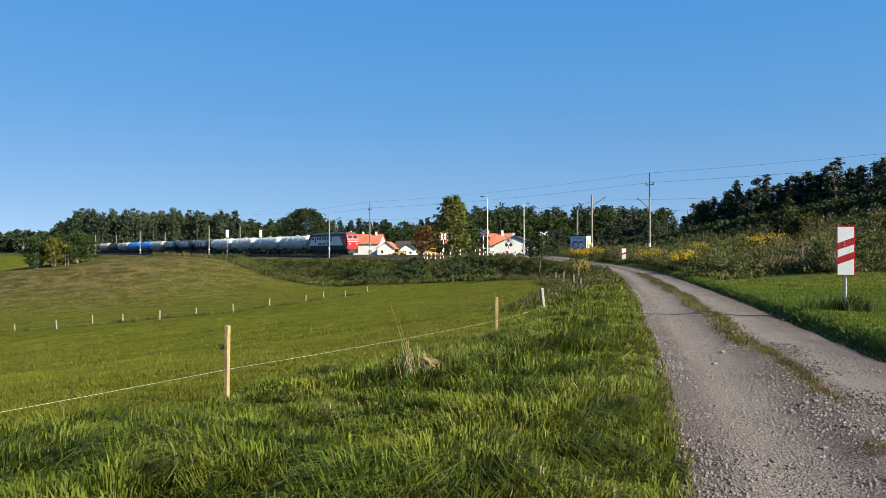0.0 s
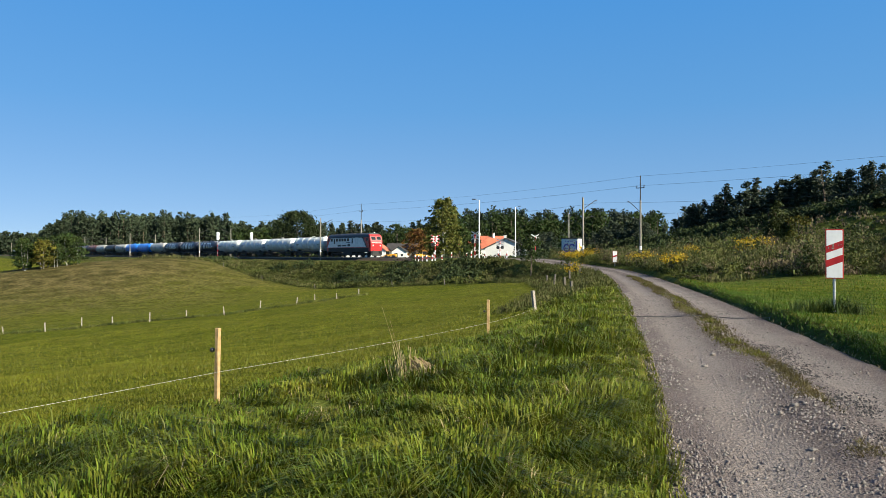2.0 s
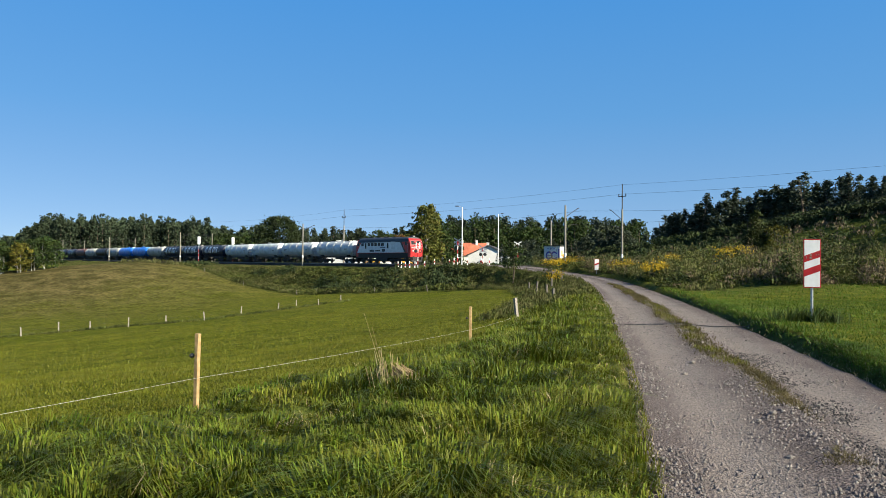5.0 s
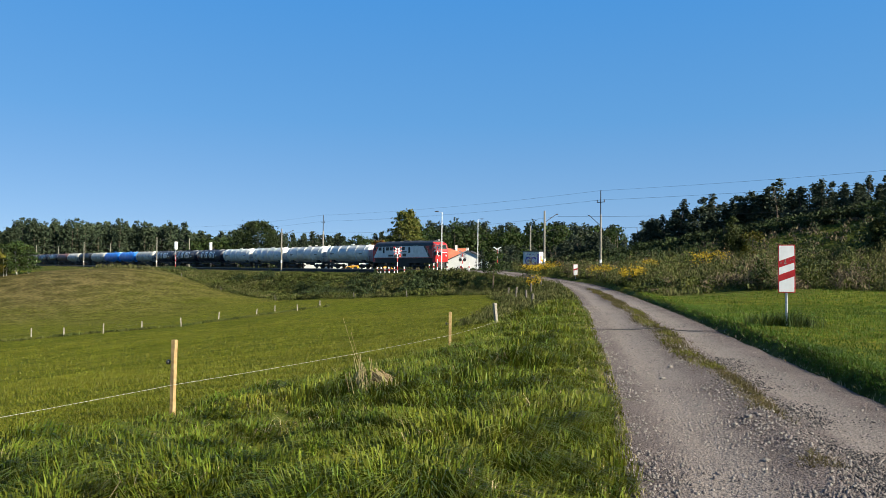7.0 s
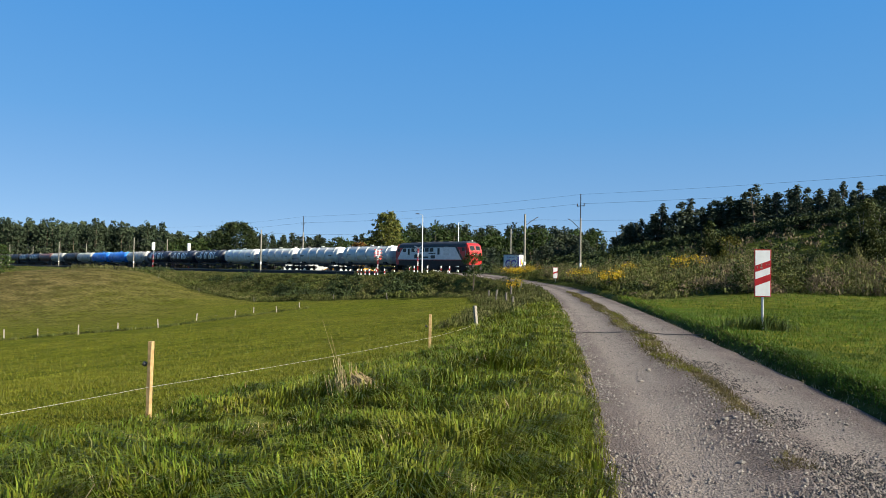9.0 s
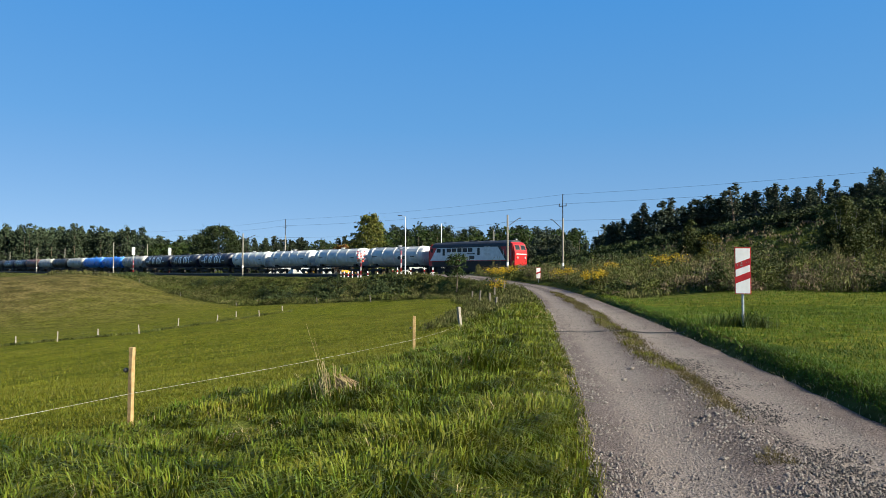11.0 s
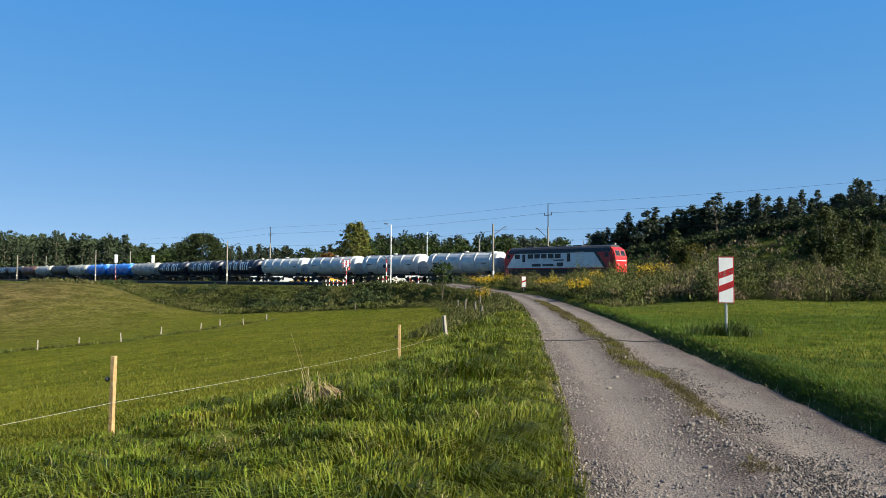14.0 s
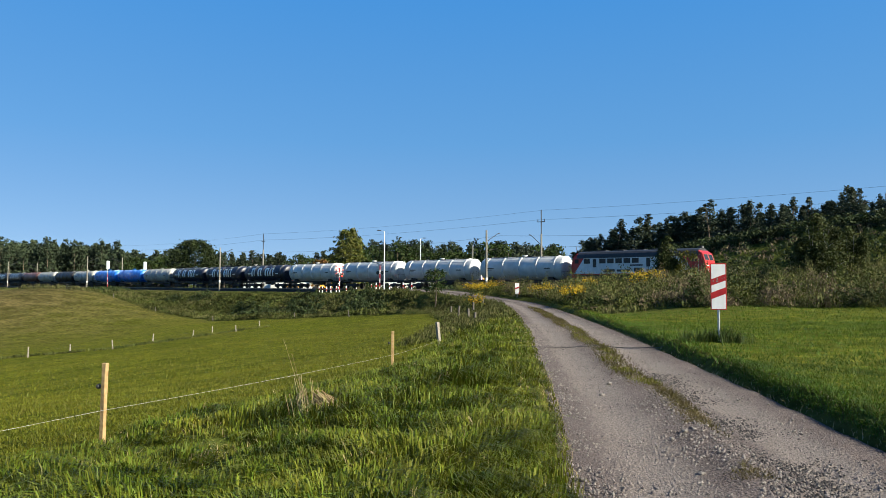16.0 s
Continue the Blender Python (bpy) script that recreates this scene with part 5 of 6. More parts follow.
def single_trees():
    t = tree("birch_tree", 15.0, 9.2, 1.2, "tall", M_BIRCH, M_PALEBARK, "tall birch with yellowing leaves beside the crossing", 330, 14, 0.5, 0.36)
    plant(t, *at(800, 172))
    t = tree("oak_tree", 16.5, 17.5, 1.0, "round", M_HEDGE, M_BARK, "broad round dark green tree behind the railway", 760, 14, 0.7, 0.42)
    plant(t, *at(541, 250))
    t = tree("rowan_tree", 9.5, 9.0, 1.0, "round", M_RUSTLEAF, M_BARK, "small tree with rust brown autumn leaves", 150, 12, 0.5, 0.38)
    plant(t, *at(752, 228))
    for px, d, h, w in ((716, 262, 12.5, 12), (735, 268, 11.5, 10), (695, 275, 9.5, 9), (772, 240, 9, 7), (828, 182, 9, 7), (846, 188, 8, 6), (858, 215, 12, 8), (1000, 190, 8, 7), (968, 160, 5, 5), (1012, 150, 5, 6)):
        t = tree("garden_tree", h, w, 0.6, "round", M_LEAF, M_BARK, "leafy green tree among the houses", 150, 11, 0.5, 0.42, group="trees among the houses")
        plant(t, *at(px, d))
    for px, d, h in ((622, 262, 12.0), (605, 270, 11.5), (590, 275, 13.5), (632, 280, 9.0), (667, 330, 11.0)):
        t = tree("spruce_tree", h, h * 0.42, 0.6, "spruce", M_PINE, M_BARK, "dark slender spruce behind the railway", 22, 12, 0.35, 0.36, group="spruces behind the railway")
        plant(t, *at(px, d))
    t = tree("poplar_tree", 10.0, 6.5, 1.0, "tall", M_DARKLEAF, M_BARK, "grey green lone tree behind the masts", 50, 36, 0.7, 0.35)
    plant(t, *at(1114, 150))
    t = tree("sapling", 4.6, 2.5, 1.9, "round", M_LEAF, M_BARK, "young slim tree before the level crossing", 26, 30, 0.30, 0.15, 7)
    plant(t, 10.9, 79.5)
    # the clump of birches in the hollow
    for i, (dx, dy, h) in enumerate(((-6.5, 2, 6.2), (-3.6, -1, 6.8), (-1.2, 3, 6.4), (1.2, 1.5, 5.6), (2.6, -1.2, 6.0), (4.8, 1.0, 6.6), (7.0, 2.0, 6.9), (9.0, 3.5, 5.8))):
        t = tree("birch_tree", h, 4.4, 0.5, "round", M_YELLOWLEAF if i == 4 else M_LEAF, M_PALEBARK, "yellow leaved young birch in the clump" if i == 4 else "young birch with pale stem in the pasture clump", 90, 14, 0.38, 0.26, 7, 2, "birch clump in the pasture")
        plant(t, -78.0 + dx * 0.62, 139.0 + dy, 0.95)


def hill_trees():
    kinds = [tree("willow_tree", 9.5, 4.8 + 0.4 * i, 0.1, "plume", M_DARKLEAF, M_BARK, "grey green feathery tree on the hill", 95, 9, 0.26, 0.21, 3 + i % 2, 2, "trees on the hill") for i in range(4)]
    spots = []
    for i in range(178):
        s = -112 + i * 1.0 + random.uniform(-1.0, 1.0)
        q = -34 - 12 * random.random() - (12 if i % 3 == 0 else 0)
        k = 0.62 + 0.30 * soft_step(-90, -58, s) - 0.34 * soft_step(-50, -14, s) + random.uniform(-0.12, 0.12)
        spots.append((*along(s, q), k))
    for i, (x, y, k) in enumerate(spots):
        if i < 4:
            plant(kinds[i], x, y, k)
        else:
            again(kinds[i % 4], x, y, k, random.uniform(1.25, 1.8))
    b = tree("willow_bush", 4.7, 3.9, 0.3, "plume", M_BUSH, M_BARK, "leafy bush on the bank before the track", 100, 18, 0.3, 0.13, 4, 3, "bushes on the near bank")
    plant(b, 29.6, 60.2)
    b = tree("willow_bush", 4.4, 2.6, 0.3, "tall", M_YELLOWLEAF, M_BARK, "yellow green bush on the bank before the track", 24, 40, 0.36, 0.15, 8, 3, "bushes on the near bank")
    plant(b, 30.9, 59.0, 0.8)
    b = tree("willow_bush", 6.0, 6.2, 0.4, "plume", M_BUSH, M_PALEBARK, "large spreading willow bush at the meadow's edge", 130, 22, 0.36, 0.13, 6, 5, "bushes on the near bank")
    plant(b, 34.6, 46.6, 0.86)
    again(b, 37.8, 47.5, 0.66)


def forest(name, trees, label, kind, leaf_mat, per_tree, leaf):
    """Many far trees as one mesh of leaf clumps, with their trunks as a second mesh."""
    lv, tv, tf, k = [], [], [], 0
    protos = []
    for j in range(6):
        if kind == "pine":
            protos.append(whorl_points((0.46, 0.38, 0.52)[j % 3], (0.10, 0.03, 0.16)[j % 3], 16, per_tree // 80, (0.42, 0.2, 0.5)[j % 3]))
        else:
            protos.append(crown_points(1.0, 0.6, 0.06, 100, per_tree // 125, "tall", 0.04))
    for i, (x, y, h) in enumerate(trees):
        p = protos[i % 6].copy()
        a = rng.random() * 6.28
        c, s = math.cos(a), math.sin(a)
        p = np.stack([p[:, 0] * c - p[:, 1] * s, p[:, 0] * s + p[:, 1] * c, p[:, 2]], 1) * h
        p = p * np.array([1, 1, 1]) + np.array([x, y, gz(x, y)])
        lv.append(p)
        r = 0.013 * h
        z = gz(x, y)
        ring = [(x + r * math.cos(t), y + r * math.sin(t)) for t in (0, 2.1, 4.2)]
        tv += [(*q, z - 0.5) for q in ring] + [(x + (q[0] - x) * 0.4, y + (q[1] - y) * 0.4, z + h * 0.8) for q in ring]
        tf += [(k, k + 1, k + 4, k + 3), (k + 1, k + 2, k + 5, k + 4), (k + 2, k, k + 3, k + 5)]
        k += 6
    pts = np.concatenate(lv)
    v, f = leaf_quads(pts, leaf * (0.6 + 0.8 * rng.random(len(pts))))
    ob = new(name, quads_mesh(name, v, f, leaf_mat))
    tagged(ob, label, "forest", kind="stuff")
    tr = new("trunks", quads_mesh("trunks", tv, tf, M_BARK))
    tr.parent = ob


def forests():
    # the pine wood behind the track: its edge and two rows behind
    pines = []
    for i in range(600):
        px = random.uniform(60, 520)
        d = random.uniform(340, 430)
        edge = soft_step(60, 150, px) * 0.55 + 0.45
        h = (20.0 if px < 420 else 16.0) * edge * random.uniform(0.82, 1.12)
        pines.append((*at(px, d), h))
    forest("pine_forest", pines, "dark pine forest behind the railway", "pine", M_PINE, 400, 0.72)
    far = []
    for i in range(240):
        px = random.uniform(-420, 110)
        d = random.uniform(620, 760)
        far.append((*at(px, d), random.uniform(13, 22)))
    forest("distant_woods", far, "hazy distant woods beyond the fields", "broad", M_PINE, 250, 1.9)
    mid = []
    for i in range(330):
        px = random.uniform(560, 1180)
        d = random.uniform(285, 345)
        h = (14 if px < 780 else 19.5) * random.uniform(0.75, 1.1)
        mid.append((*at(px, d), h))
    forest("mixed_forest", mid, "mixed wood behind the houses", "pine", M_PINE, 400, 0.65)
    broad = []
    for i in range(70):
        px = random.uniform(800, 1190)
        d = random.uniform(255, 290)
        broad.append((*at(px, d), random.uniform(11, 18)))
    for i in range(40):
        broad.append((*at(random.uniform(430, 530), random.uniform(320, 345)), random.uniform(10, 14)))
    forest("broadleaf_wood", broad, "broadleaf trees at the edge of the wood", "broad", M_LEAF, 380, 0.7)


def blades(pts, height, width, lean=0.5, curl=0.5):
    """Grass blades: two quads each, bent over towards the tip."""
    n = len(pts)
    a = rng.random(n) * 2 * math.pi
    h = height * (0.55 + 0.75 * rng.random(n))
    w = width * (0.7 + 0.6 * rng.random(n))
    side = np.stack([np.cos(a), np.sin(a), np.zeros(n)], 1) * (w / 2)[:, None]
    b = a + math.pi / 2 + rng.normal(size=n) * 0.6
    tilt = lean * rng.random(n)
    fwd = np.stack([np.cos(b), np.sin(b), np.zeros(n)], 1)
    mid = pts + fwd * (h * tilt * 0.4)[:, None] + np.array([0, 0, 1.0]) * (h * 0.6)[:, None]
    tip = pts + fwd * (h * (tilt + curl * rng.random(n)))[:, None] + np.array([0, 0, 1.0]) * (h * (1.0 - 0.35 * tilt))[:, None]
    v = np.stack([pts - side, pts + side, mid + side * 0.75, mid - side * 0.75, tip + side * 0.12, tip - side * 0.12], 1).reshape(-1, 3)
    k = np.arange(n)[:, None] * 6
    f = np.concatenate([k + np.array([0, 1, 2, 3]), k + np.array([3, 2, 4, 5])])
    return v, f


def spikes(pts, height, width, lean=0.6):
    """Far grass: one tapering quad a blade."""
    n = len(pts)
    a = rng.random(n) * 2 * math.pi
    h = height * (0.5 + 0.8 * rng.random(n))
    side = np.stack([np.cos(a), np.sin(a), np.zeros(n)], 1) * (width * (0.7 + 0.6 * rng.random(n)) / 2)[:, None]
    b = rng.random(n) * 2 * math.pi
    tip = pts + np.stack([np.cos(b) * lean * h, np.sin(b) * lean * h, h], 1) * np.stack([rng.random(n), rng.random(n), np.ones(n)], 1)
    v = np.stack([pts - side, pts + side, tip + side * 0.2, tip - side * 0.2], 1).reshape(-1, 3)
    return v, np.arange(4 * n).reshape(n, 4)


def tussocks(x, y, height, radius, width, per):
    """Clumps whose blades fan out and bend over towards one side."""
    n = len(x)
    base = on_ground(x, y)
    c = np.repeat(base, per, 0)
    m = n * per
    a = rng.random(m) * 2 * math.pi
    rad = np.repeat(radius, per) * rng.random(m) ** 0.5
    pts = c + np.stack([rad * np.cos(a), rad * np.sin(a), np.zeros(m)], 1)
    lay = np.repeat(3.1 * wobble(x, y, 0.55) + 0.8 * rng.normal(size=n), per)
    fall = np.repeat(0.45 + 0.9 * rng.random(n), per)
    out = np.stack([np.cos(a) * 0.6 + np.cos(lay) * 0.8 * fall, np.sin(a) * 0.6 + np.sin(lay) * 0.8 * fall, np.zeros(m)], 1)
    h = np.repeat(height, per) * (0.5 + 0.7 * rng.random(m))
    w = np.repeat(width, per) * (0.7 + 0.6 * rng.random(m))
    g = a + math.pi / 2 + rng.normal(size=m) * 0.5
    side = np.stack([np.cos(g), np.sin(g), np.zeros(m)], 1) * (w / 2)[:, None]
    bend = np.clip(0.25 + 0.55 * rng.random(m) + 0.5 * rad / np.repeat(radius, per) - 0.15, 0.2, 1.25)
    mid = pts + out * (h * 0.35 * bend)[:, None] + np.array([0, 0, 1.0]) * (h * 0.66)[:, None]
    tip = pts + out * (h * 1.0 * bend)[:, None] + np.array([0, 0, 1.0]) * (h * (1.0 - 0.52 * bend))[:, None]
    v = np.stack([pts - side, pts + side, mid + side * 0.85, mid - side * 0.85, tip + side * 0.12, tip - side * 0.12], 1).reshape(-1, 3)
    k = np.arange(m)[:, None] * 6
    f = np.concatenate([k + np.array([0, 1, 2, 3]), k + np.array([3, 2, 4, 5])])
    return v, f


def scatter(n, r0, r1, a0=-42, a1=46, power=1.0):
    a = np.radians(rng.uniform(a0, a1, n))
    u = rng.random(n)
    r = np.sqrt(r0 * r0 + (r1 * r1 - r0 * r0) * u ** power)
    return r * np.sin(a), r * np.cos(a)


def on_ground(x, y):
    return np.stack([x, y, ground_z(x, y, False) - 0.015], 1)


def grass():
    tall, short, yellow, lawn, strip, pale_green = [], [], [], [], [], []
    for n, r0, r1, w, k in ((60000, 3.6, 8, 0.0065, 1.0), (110000, 8, 15, 0.009, 1.0), (120000, 15, 30, 0.019, 1.0), (75000, 30, 60, 0.038, 1.1)):
        blade = (lambda p, h, w, l, c: blades(p, h, w, l, c)) if r1 < 16 else (lambda p, h, w, l, c: spikes(p, h, w, l))
        x, y = scatter(n, r0, r1)
        o = x - road_x(y)
        inside = x - np.interp(y, FENCE_Y, FENCE_X)
        patch = wobble(x, y, 1.1) * 0.5 + wobble(x + 5, y, 0.37) * 0.3 + wobble(x, y + 9, 3.7) * 0.35
        verge = (o < -1.60 - 0.06 * np.sin(y * 2.3)) & (inside > 0.35 * wobble(x, y, 1.7) - 0.2)
        deep = verge & (patch > -0.35)
        thin = verge & (patch <= -0.35)
        p = on_ground(x[deep], y[deep])
        hh = (0.085 + 0.10 * np.clip(patch[deep] + 0.15, -0.2, 1)) * k * (0.55 + 0.45 * soft_step(-1.5, -2.6, o[deep]))
        if r0 < 15:
            p, hh = p[::3], hh[::3] * 0.8
        tall.append(blade(p, hh, w, 0.9, 0.8))
        p = on_ground(x[thin], y[thin])
        cut = rng.random(len(p)) < 0.6
        short.append(blade(p[cut], 0.085 * k, w, 0.9, 0.8))
        yellow.append(blade(p[~cut][::4], 0.12 * k, w, 1.2, 1.0))
        field = (o < -1.5) & ~verge
        p = on_ground(x[field], y[field])
        short.append(blade(p, 0.062 * k, w * 1.1, 0.8, 0.6))
        right = (o > 1.95) & ((y < 34) | (o > 30))
        p = on_ground(x[right], y[right])
        lawn.append(blade(p, 0.062 * k, w * 1.0, 1.1, 0.9))
        edge = (o > 1.98) & (o < 2.6) & (y < 40)
        p = on_ground(x[edge], y[edge])
        lawn.append(blade(p, 0.10 * k, w * 1.0, 1.2, 1.1))
        mid = (np.abs(o - 0.15 - 0.12 * np.sin(y * 0.8)) < 0.24 * rng.random(n) + 0.02) & (patch > 0.0) & (y > 11)
        p = on_ground(x[mid], y[mid])
        p[:, 2] += 0.04
        short.append(blade(p, 0.075 * k, w, 1.0, 0.8))
        yellow.append(blade(p[::14], 0.07 * k, w, 1.1, 0.9))
        rim = ((o < -1.45) & (o > -2.1)) | ((o > 1.78) & (o < 2.3))
        p = on_ground(x[rim], y[rim])
        yellow.append(blade(p[::9], 0.06 * k, w, 1.0, 0.8))
    # the middle strip and the rims need more blades than the area gives
    y = 5.2 + 47 * rng.random(40000) ** 1.4
    o = 0.17 + 0.08 * np.sin(y * 0.8) + rng.normal(size=len(y)) * (0.085 + 0.05 * soft_step(8, 16, y))
    keep = wobble(o * 3, y, 0.5) + wobble(o, y, 1.3) > -1.2 + 0.9 * soft_step(9.0, 7.6, y) + 1.4 * soft_step(7.6, 6.9, y) * (np.abs(y - 5.7) > 0.16)
    x = road_x(y) + o
    p = on_ground(x[keep], y[keep])
    p[:, 2] += 0.03
    w = 0.004 + 0.0006 * y[keep]
    strip.append(spikes(p[::2], 0.05, w[::2] * 1.1, 1.7))
    strip.append(spikes(p[1::2], 0.03, w[1::2], 2.2))
    # tussocks in the verge
    for n, r0, r1, wid, per in ((1250, 3.6, 8, 0.0115, 70), (3000, 8, 17, 0.0145, 46), (4200, 17, 36, 0.022, 20)):
        x, y = scatter(n, r0, r1, -42, 18)
        o = x - road_x(y)
        patch = wobble(x, y, 0.9) * 0.5 + wobble(x + 5, y, 0.33) * 0.35 + wobble(x, y + 9, 3.1) * 0.4
        keep = (o < -1.7) & (x > np.interp(y, FENCE_Y, FENCE_X) + 0.3 * wobble(x, y, 1.5)) & (patch > -0.45)
        x, y, o, patch = x[keep], y[keep], o[keep], patch[keep]
        hh = (0.15 + 0.27 * np.clip(patch + 0.2, 0, 1.1)) * (0.5 + 0.5 * soft_step(-1.7, -2.7, o)) * (0.75 + 0.5 * rng.random(len(x)))
        # yellow green patches; the lane-side term also puts sunlight on the edge into colour
        light = (wobble(x + 2, y, 0.8) * 0.5 + wobble(x, y + 4, 2.6) * 0.5 + 0.35 * rng.random(len(x)) + 0.9 * soft_step(-3.2, -1.8, o)) > 0.5
        for sel, out in ((~light, tall), (light, pale_green)):
            out.append(tussocks(x[sel], y[sel], hh[sel], 0.08 + 0.20 * rng.random(sel.sum()), np.full(sel.sum(), wid), per))
        pale = rng.random(len(x)) < 0.07
        yellow.append(tussocks(x[pale], y[pale], hh[pale] * 0.9, np.full(pale.sum(), 0.14), np.full(pale.sum(), wid * 0.8), per // 3))
    # coarse tufts over the far pasture
    x, y = scatter(26000, 30, 120, -42, 8)
    q, s = railway(x, y)
    o = x - road_x(y)
    keep = (q > 17) & (o < -5) & (x < np.interp(y, FENCE_Y, FENCE_X))
    p = on_ground(x[keep], y[keep])
    short.append(spikes(p, 0.09, 0.06, 0.8))
    x, y = scatter(9000, 22, 60, 14, 46)
    o = x - road_x(y)
    keep = (o > 2) & (y < 36)
    lawn.append(blades(on_ground(x[keep], y[keep]), 0.085, 0.026, 1.1, 0.8))
    for name, pieces, mt, lab in (("verge_grass", tall, M_GRASS, "long lush green grass of the verge"), ("meadow_grass", short, M_TURFBLADE, "short grazed grass of the pasture"),
                                  ("straw", yellow, M_DRY, "yellowed dry blades among the grass"), ("light_verge_grass", pale_green, M_PALEGRASS, "yellow green grass tussocks of the verge"), ("lane_strip_grass", strip, M_STRIP, "dusty thin grass along the middle of the lane"), ("lawn_grass", lawn, M_LAWN, "bright green meadow grass beside the sign")):
        v, f = join(pieces)
        tagged(new(name, quads_mesh(name, v, f, mt)), lab, "grass", kind="stuff")


M_TURFBLADE = mat("pasture_blades", (0.071, 0.081, 0.003), (0.129, 0.130, 0.009), 1.5, 0.6, big=0.25, big_scale=0.3, vary=0.4, trans=0.22, spec=0.2)
M_STRIP = mat("dusty_blades", (0.058, 0.051, 0.016), (0.121, 0.097, 0.040), 1.5, 0.8, big=0.3, vary=0.4, trans=0.2, spec=0.15)
M_LAWN = mat("lawn_blades", (0.035, 0.069, 0.004), (0.076, 0.122, 0.008), 1.2, 0.6, big=0.2, big_scale=0.3, vary=0.4, trans=0.22, spec=0.2)


def weed_field(name, x, y, height, per, leaf, mt, label, spread=0.45, up=0.7, stretch=2.2):
    """Clumps of rough growth at the given spots, as one mesh."""
    n = len(x)
    z = ground_z(x, y, False)
    c = np.repeat(np.stack([x, y, z], 1), per, 0)
    h = np.repeat(np.broadcast_to(height, (n,)) * (0.5 + 0.8 * rng.random(n)), per)
    t = rng.random(n * per) ** 0.7
    r = spread * (1.1 - 0.7 * t)
    off = rng.normal(size=(n * per, 2)) * r[:, None] * 0.6
    p = c + np.stack([off[:, 0], off[:, 1], h * t], 1)
    v, f = leaf_quads(p, leaf * (0.6 + 0.8 * rng.random(n * per)), up, stretch)
    return tagged(new(name, quads_mesh(name, v, f, mt)), label, "weeds", kind="stuff")


def weeds():
    # the railway bank on the pasture's side
    s = rng.uniform(-330, -62, 12500)
    s = -62 - (-62 - s) * rng.random(len(s)) ** 0.35
    q = rng.uniform(5.6, 16.0, len(s)) + 2.4 * rng.random(len(s)) ** 3 * rng.random(len(s)) + 1.2 * wobble(s, s * 0.3, 7.0) * rng.random(len(s))
    x, y = along(s, q)
    o = x - road_x(y)
    k = (np.abs(o) > 3.2) & (y < 330)
    x, y, q = x[k], y[k], q[k]
    pick = rng.random(len(x)) + 0.35 * wobble(x, y, 6.0)
    a = pick < 0.70
    weed_field("bank_weeds", x[a], y[a], (0.40 + 0.30 * wobble(x[a], y[a], 3.0)) * (0.25 + 0.75 * soft_step(5.5, 9.5, q[a])), 15, 0.165, M_WEED, "dark rough weeds on the railway bank", 0.55, 0.25, 1.7)
    b = pick >= 0.70
    weed_field("bank_grass", x[b], y[b], 0.5 * (0.3 + 0.7 * soft_step(5.5, 9.5, q[b])), 18, 0.11, M_BANKGRASS, "pale rough grass on the railway bank", 0.5, 1.2, 2.6)
    # bushy clumps in the bank
    bx, by = [], []
    for i in range(34):
        s0, q0 = -68 - 150 * random.random() ** 1.4, random.uniform(7.5, 14.5)
        m = 26
        a, r = rng.random(m) * 6.28, random.uniform(0.8, 2.4) * rng.random(m) ** 0.5
        cx, cy = along(s0 + 2.0 * r * np.cos(a), q0 + r * np.sin(a))
        bx.append(cx)
        by.append(cy)
    bx, by = np.concatenate(bx), np.concatenate(by)
    k = np.abs(bx - road_x(by)) > 3.5
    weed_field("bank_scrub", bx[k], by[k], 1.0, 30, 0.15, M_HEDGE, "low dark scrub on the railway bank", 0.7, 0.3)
    # rough land between the lane and the track
    x, y = scatter(11000, 25, 92, 6, 46)
    q, s = railway(x, y)
    o = x - road_x(y)
    k = (q > 4.0) & (o > 2.5 + 0.5 * wobble(x, y, 2.0)) & (y > 36 + 5 * wobble(x, y, 8.0) - 0.42 * np.clip(o - 8, 0, 14))
    x, y, q = x[k], y[k], q[k]
    pick = rng.random(len(x)) + 0.45 * wobble(x, y, 4.5)
    r = np.hypot(x, y)
    tall = (0.42 + 0.22 * wobble(x, y, 3.3)) * (1 + 0.6 * soft_step(24, 12, q) * soft_step(-70, -56, railway(x, y)[1]))
    a = pick < 0.72
    weed_field("waste_weeds", x[a], y[a], tall[a], 26, 0.085, M_WEED, "mixed green weeds between lane and track", 0.5, 0.5, 2.2)
    b = (pick >= 0.72) & (pick < 0.98)
    weed_field("waste_stalks", x[b], y[b], tall[b] * 1.05, 30, 0.05, M_HEATH, "faded brown stalks among the weeds", 0.45, 1.2, 3.2)
    c = pick >= 0.98
    weed_field("waste_grass", x[c], y[c], tall[c], 30, 0.05, M_BANKGRASS, "pale tall grass between lane and track", 0.45, 3.0, 6.0)
    # clumps of taller growth, each of one kind, domed and of many sizes
    kinds = (("herb_clumps", M_WEED, "rank green herbs between lane and track", 0.085, 0.4, 2.0), ("grass_clumps", M_BANKGRASS, "pale tall grass gone to seed", 0.05, 1.6, 4.0),
             ("stalk_clumps", M_HEATH, "faded brown stalks in clumps", 0.055, 1.0, 3.0), ("waste_scrub", M_BUSH, "leafy green scrub between lane and track", 0.10, 0.3, 1.7))
    share = ((0, 120), (1, 210), (2, 110), (3, 70))
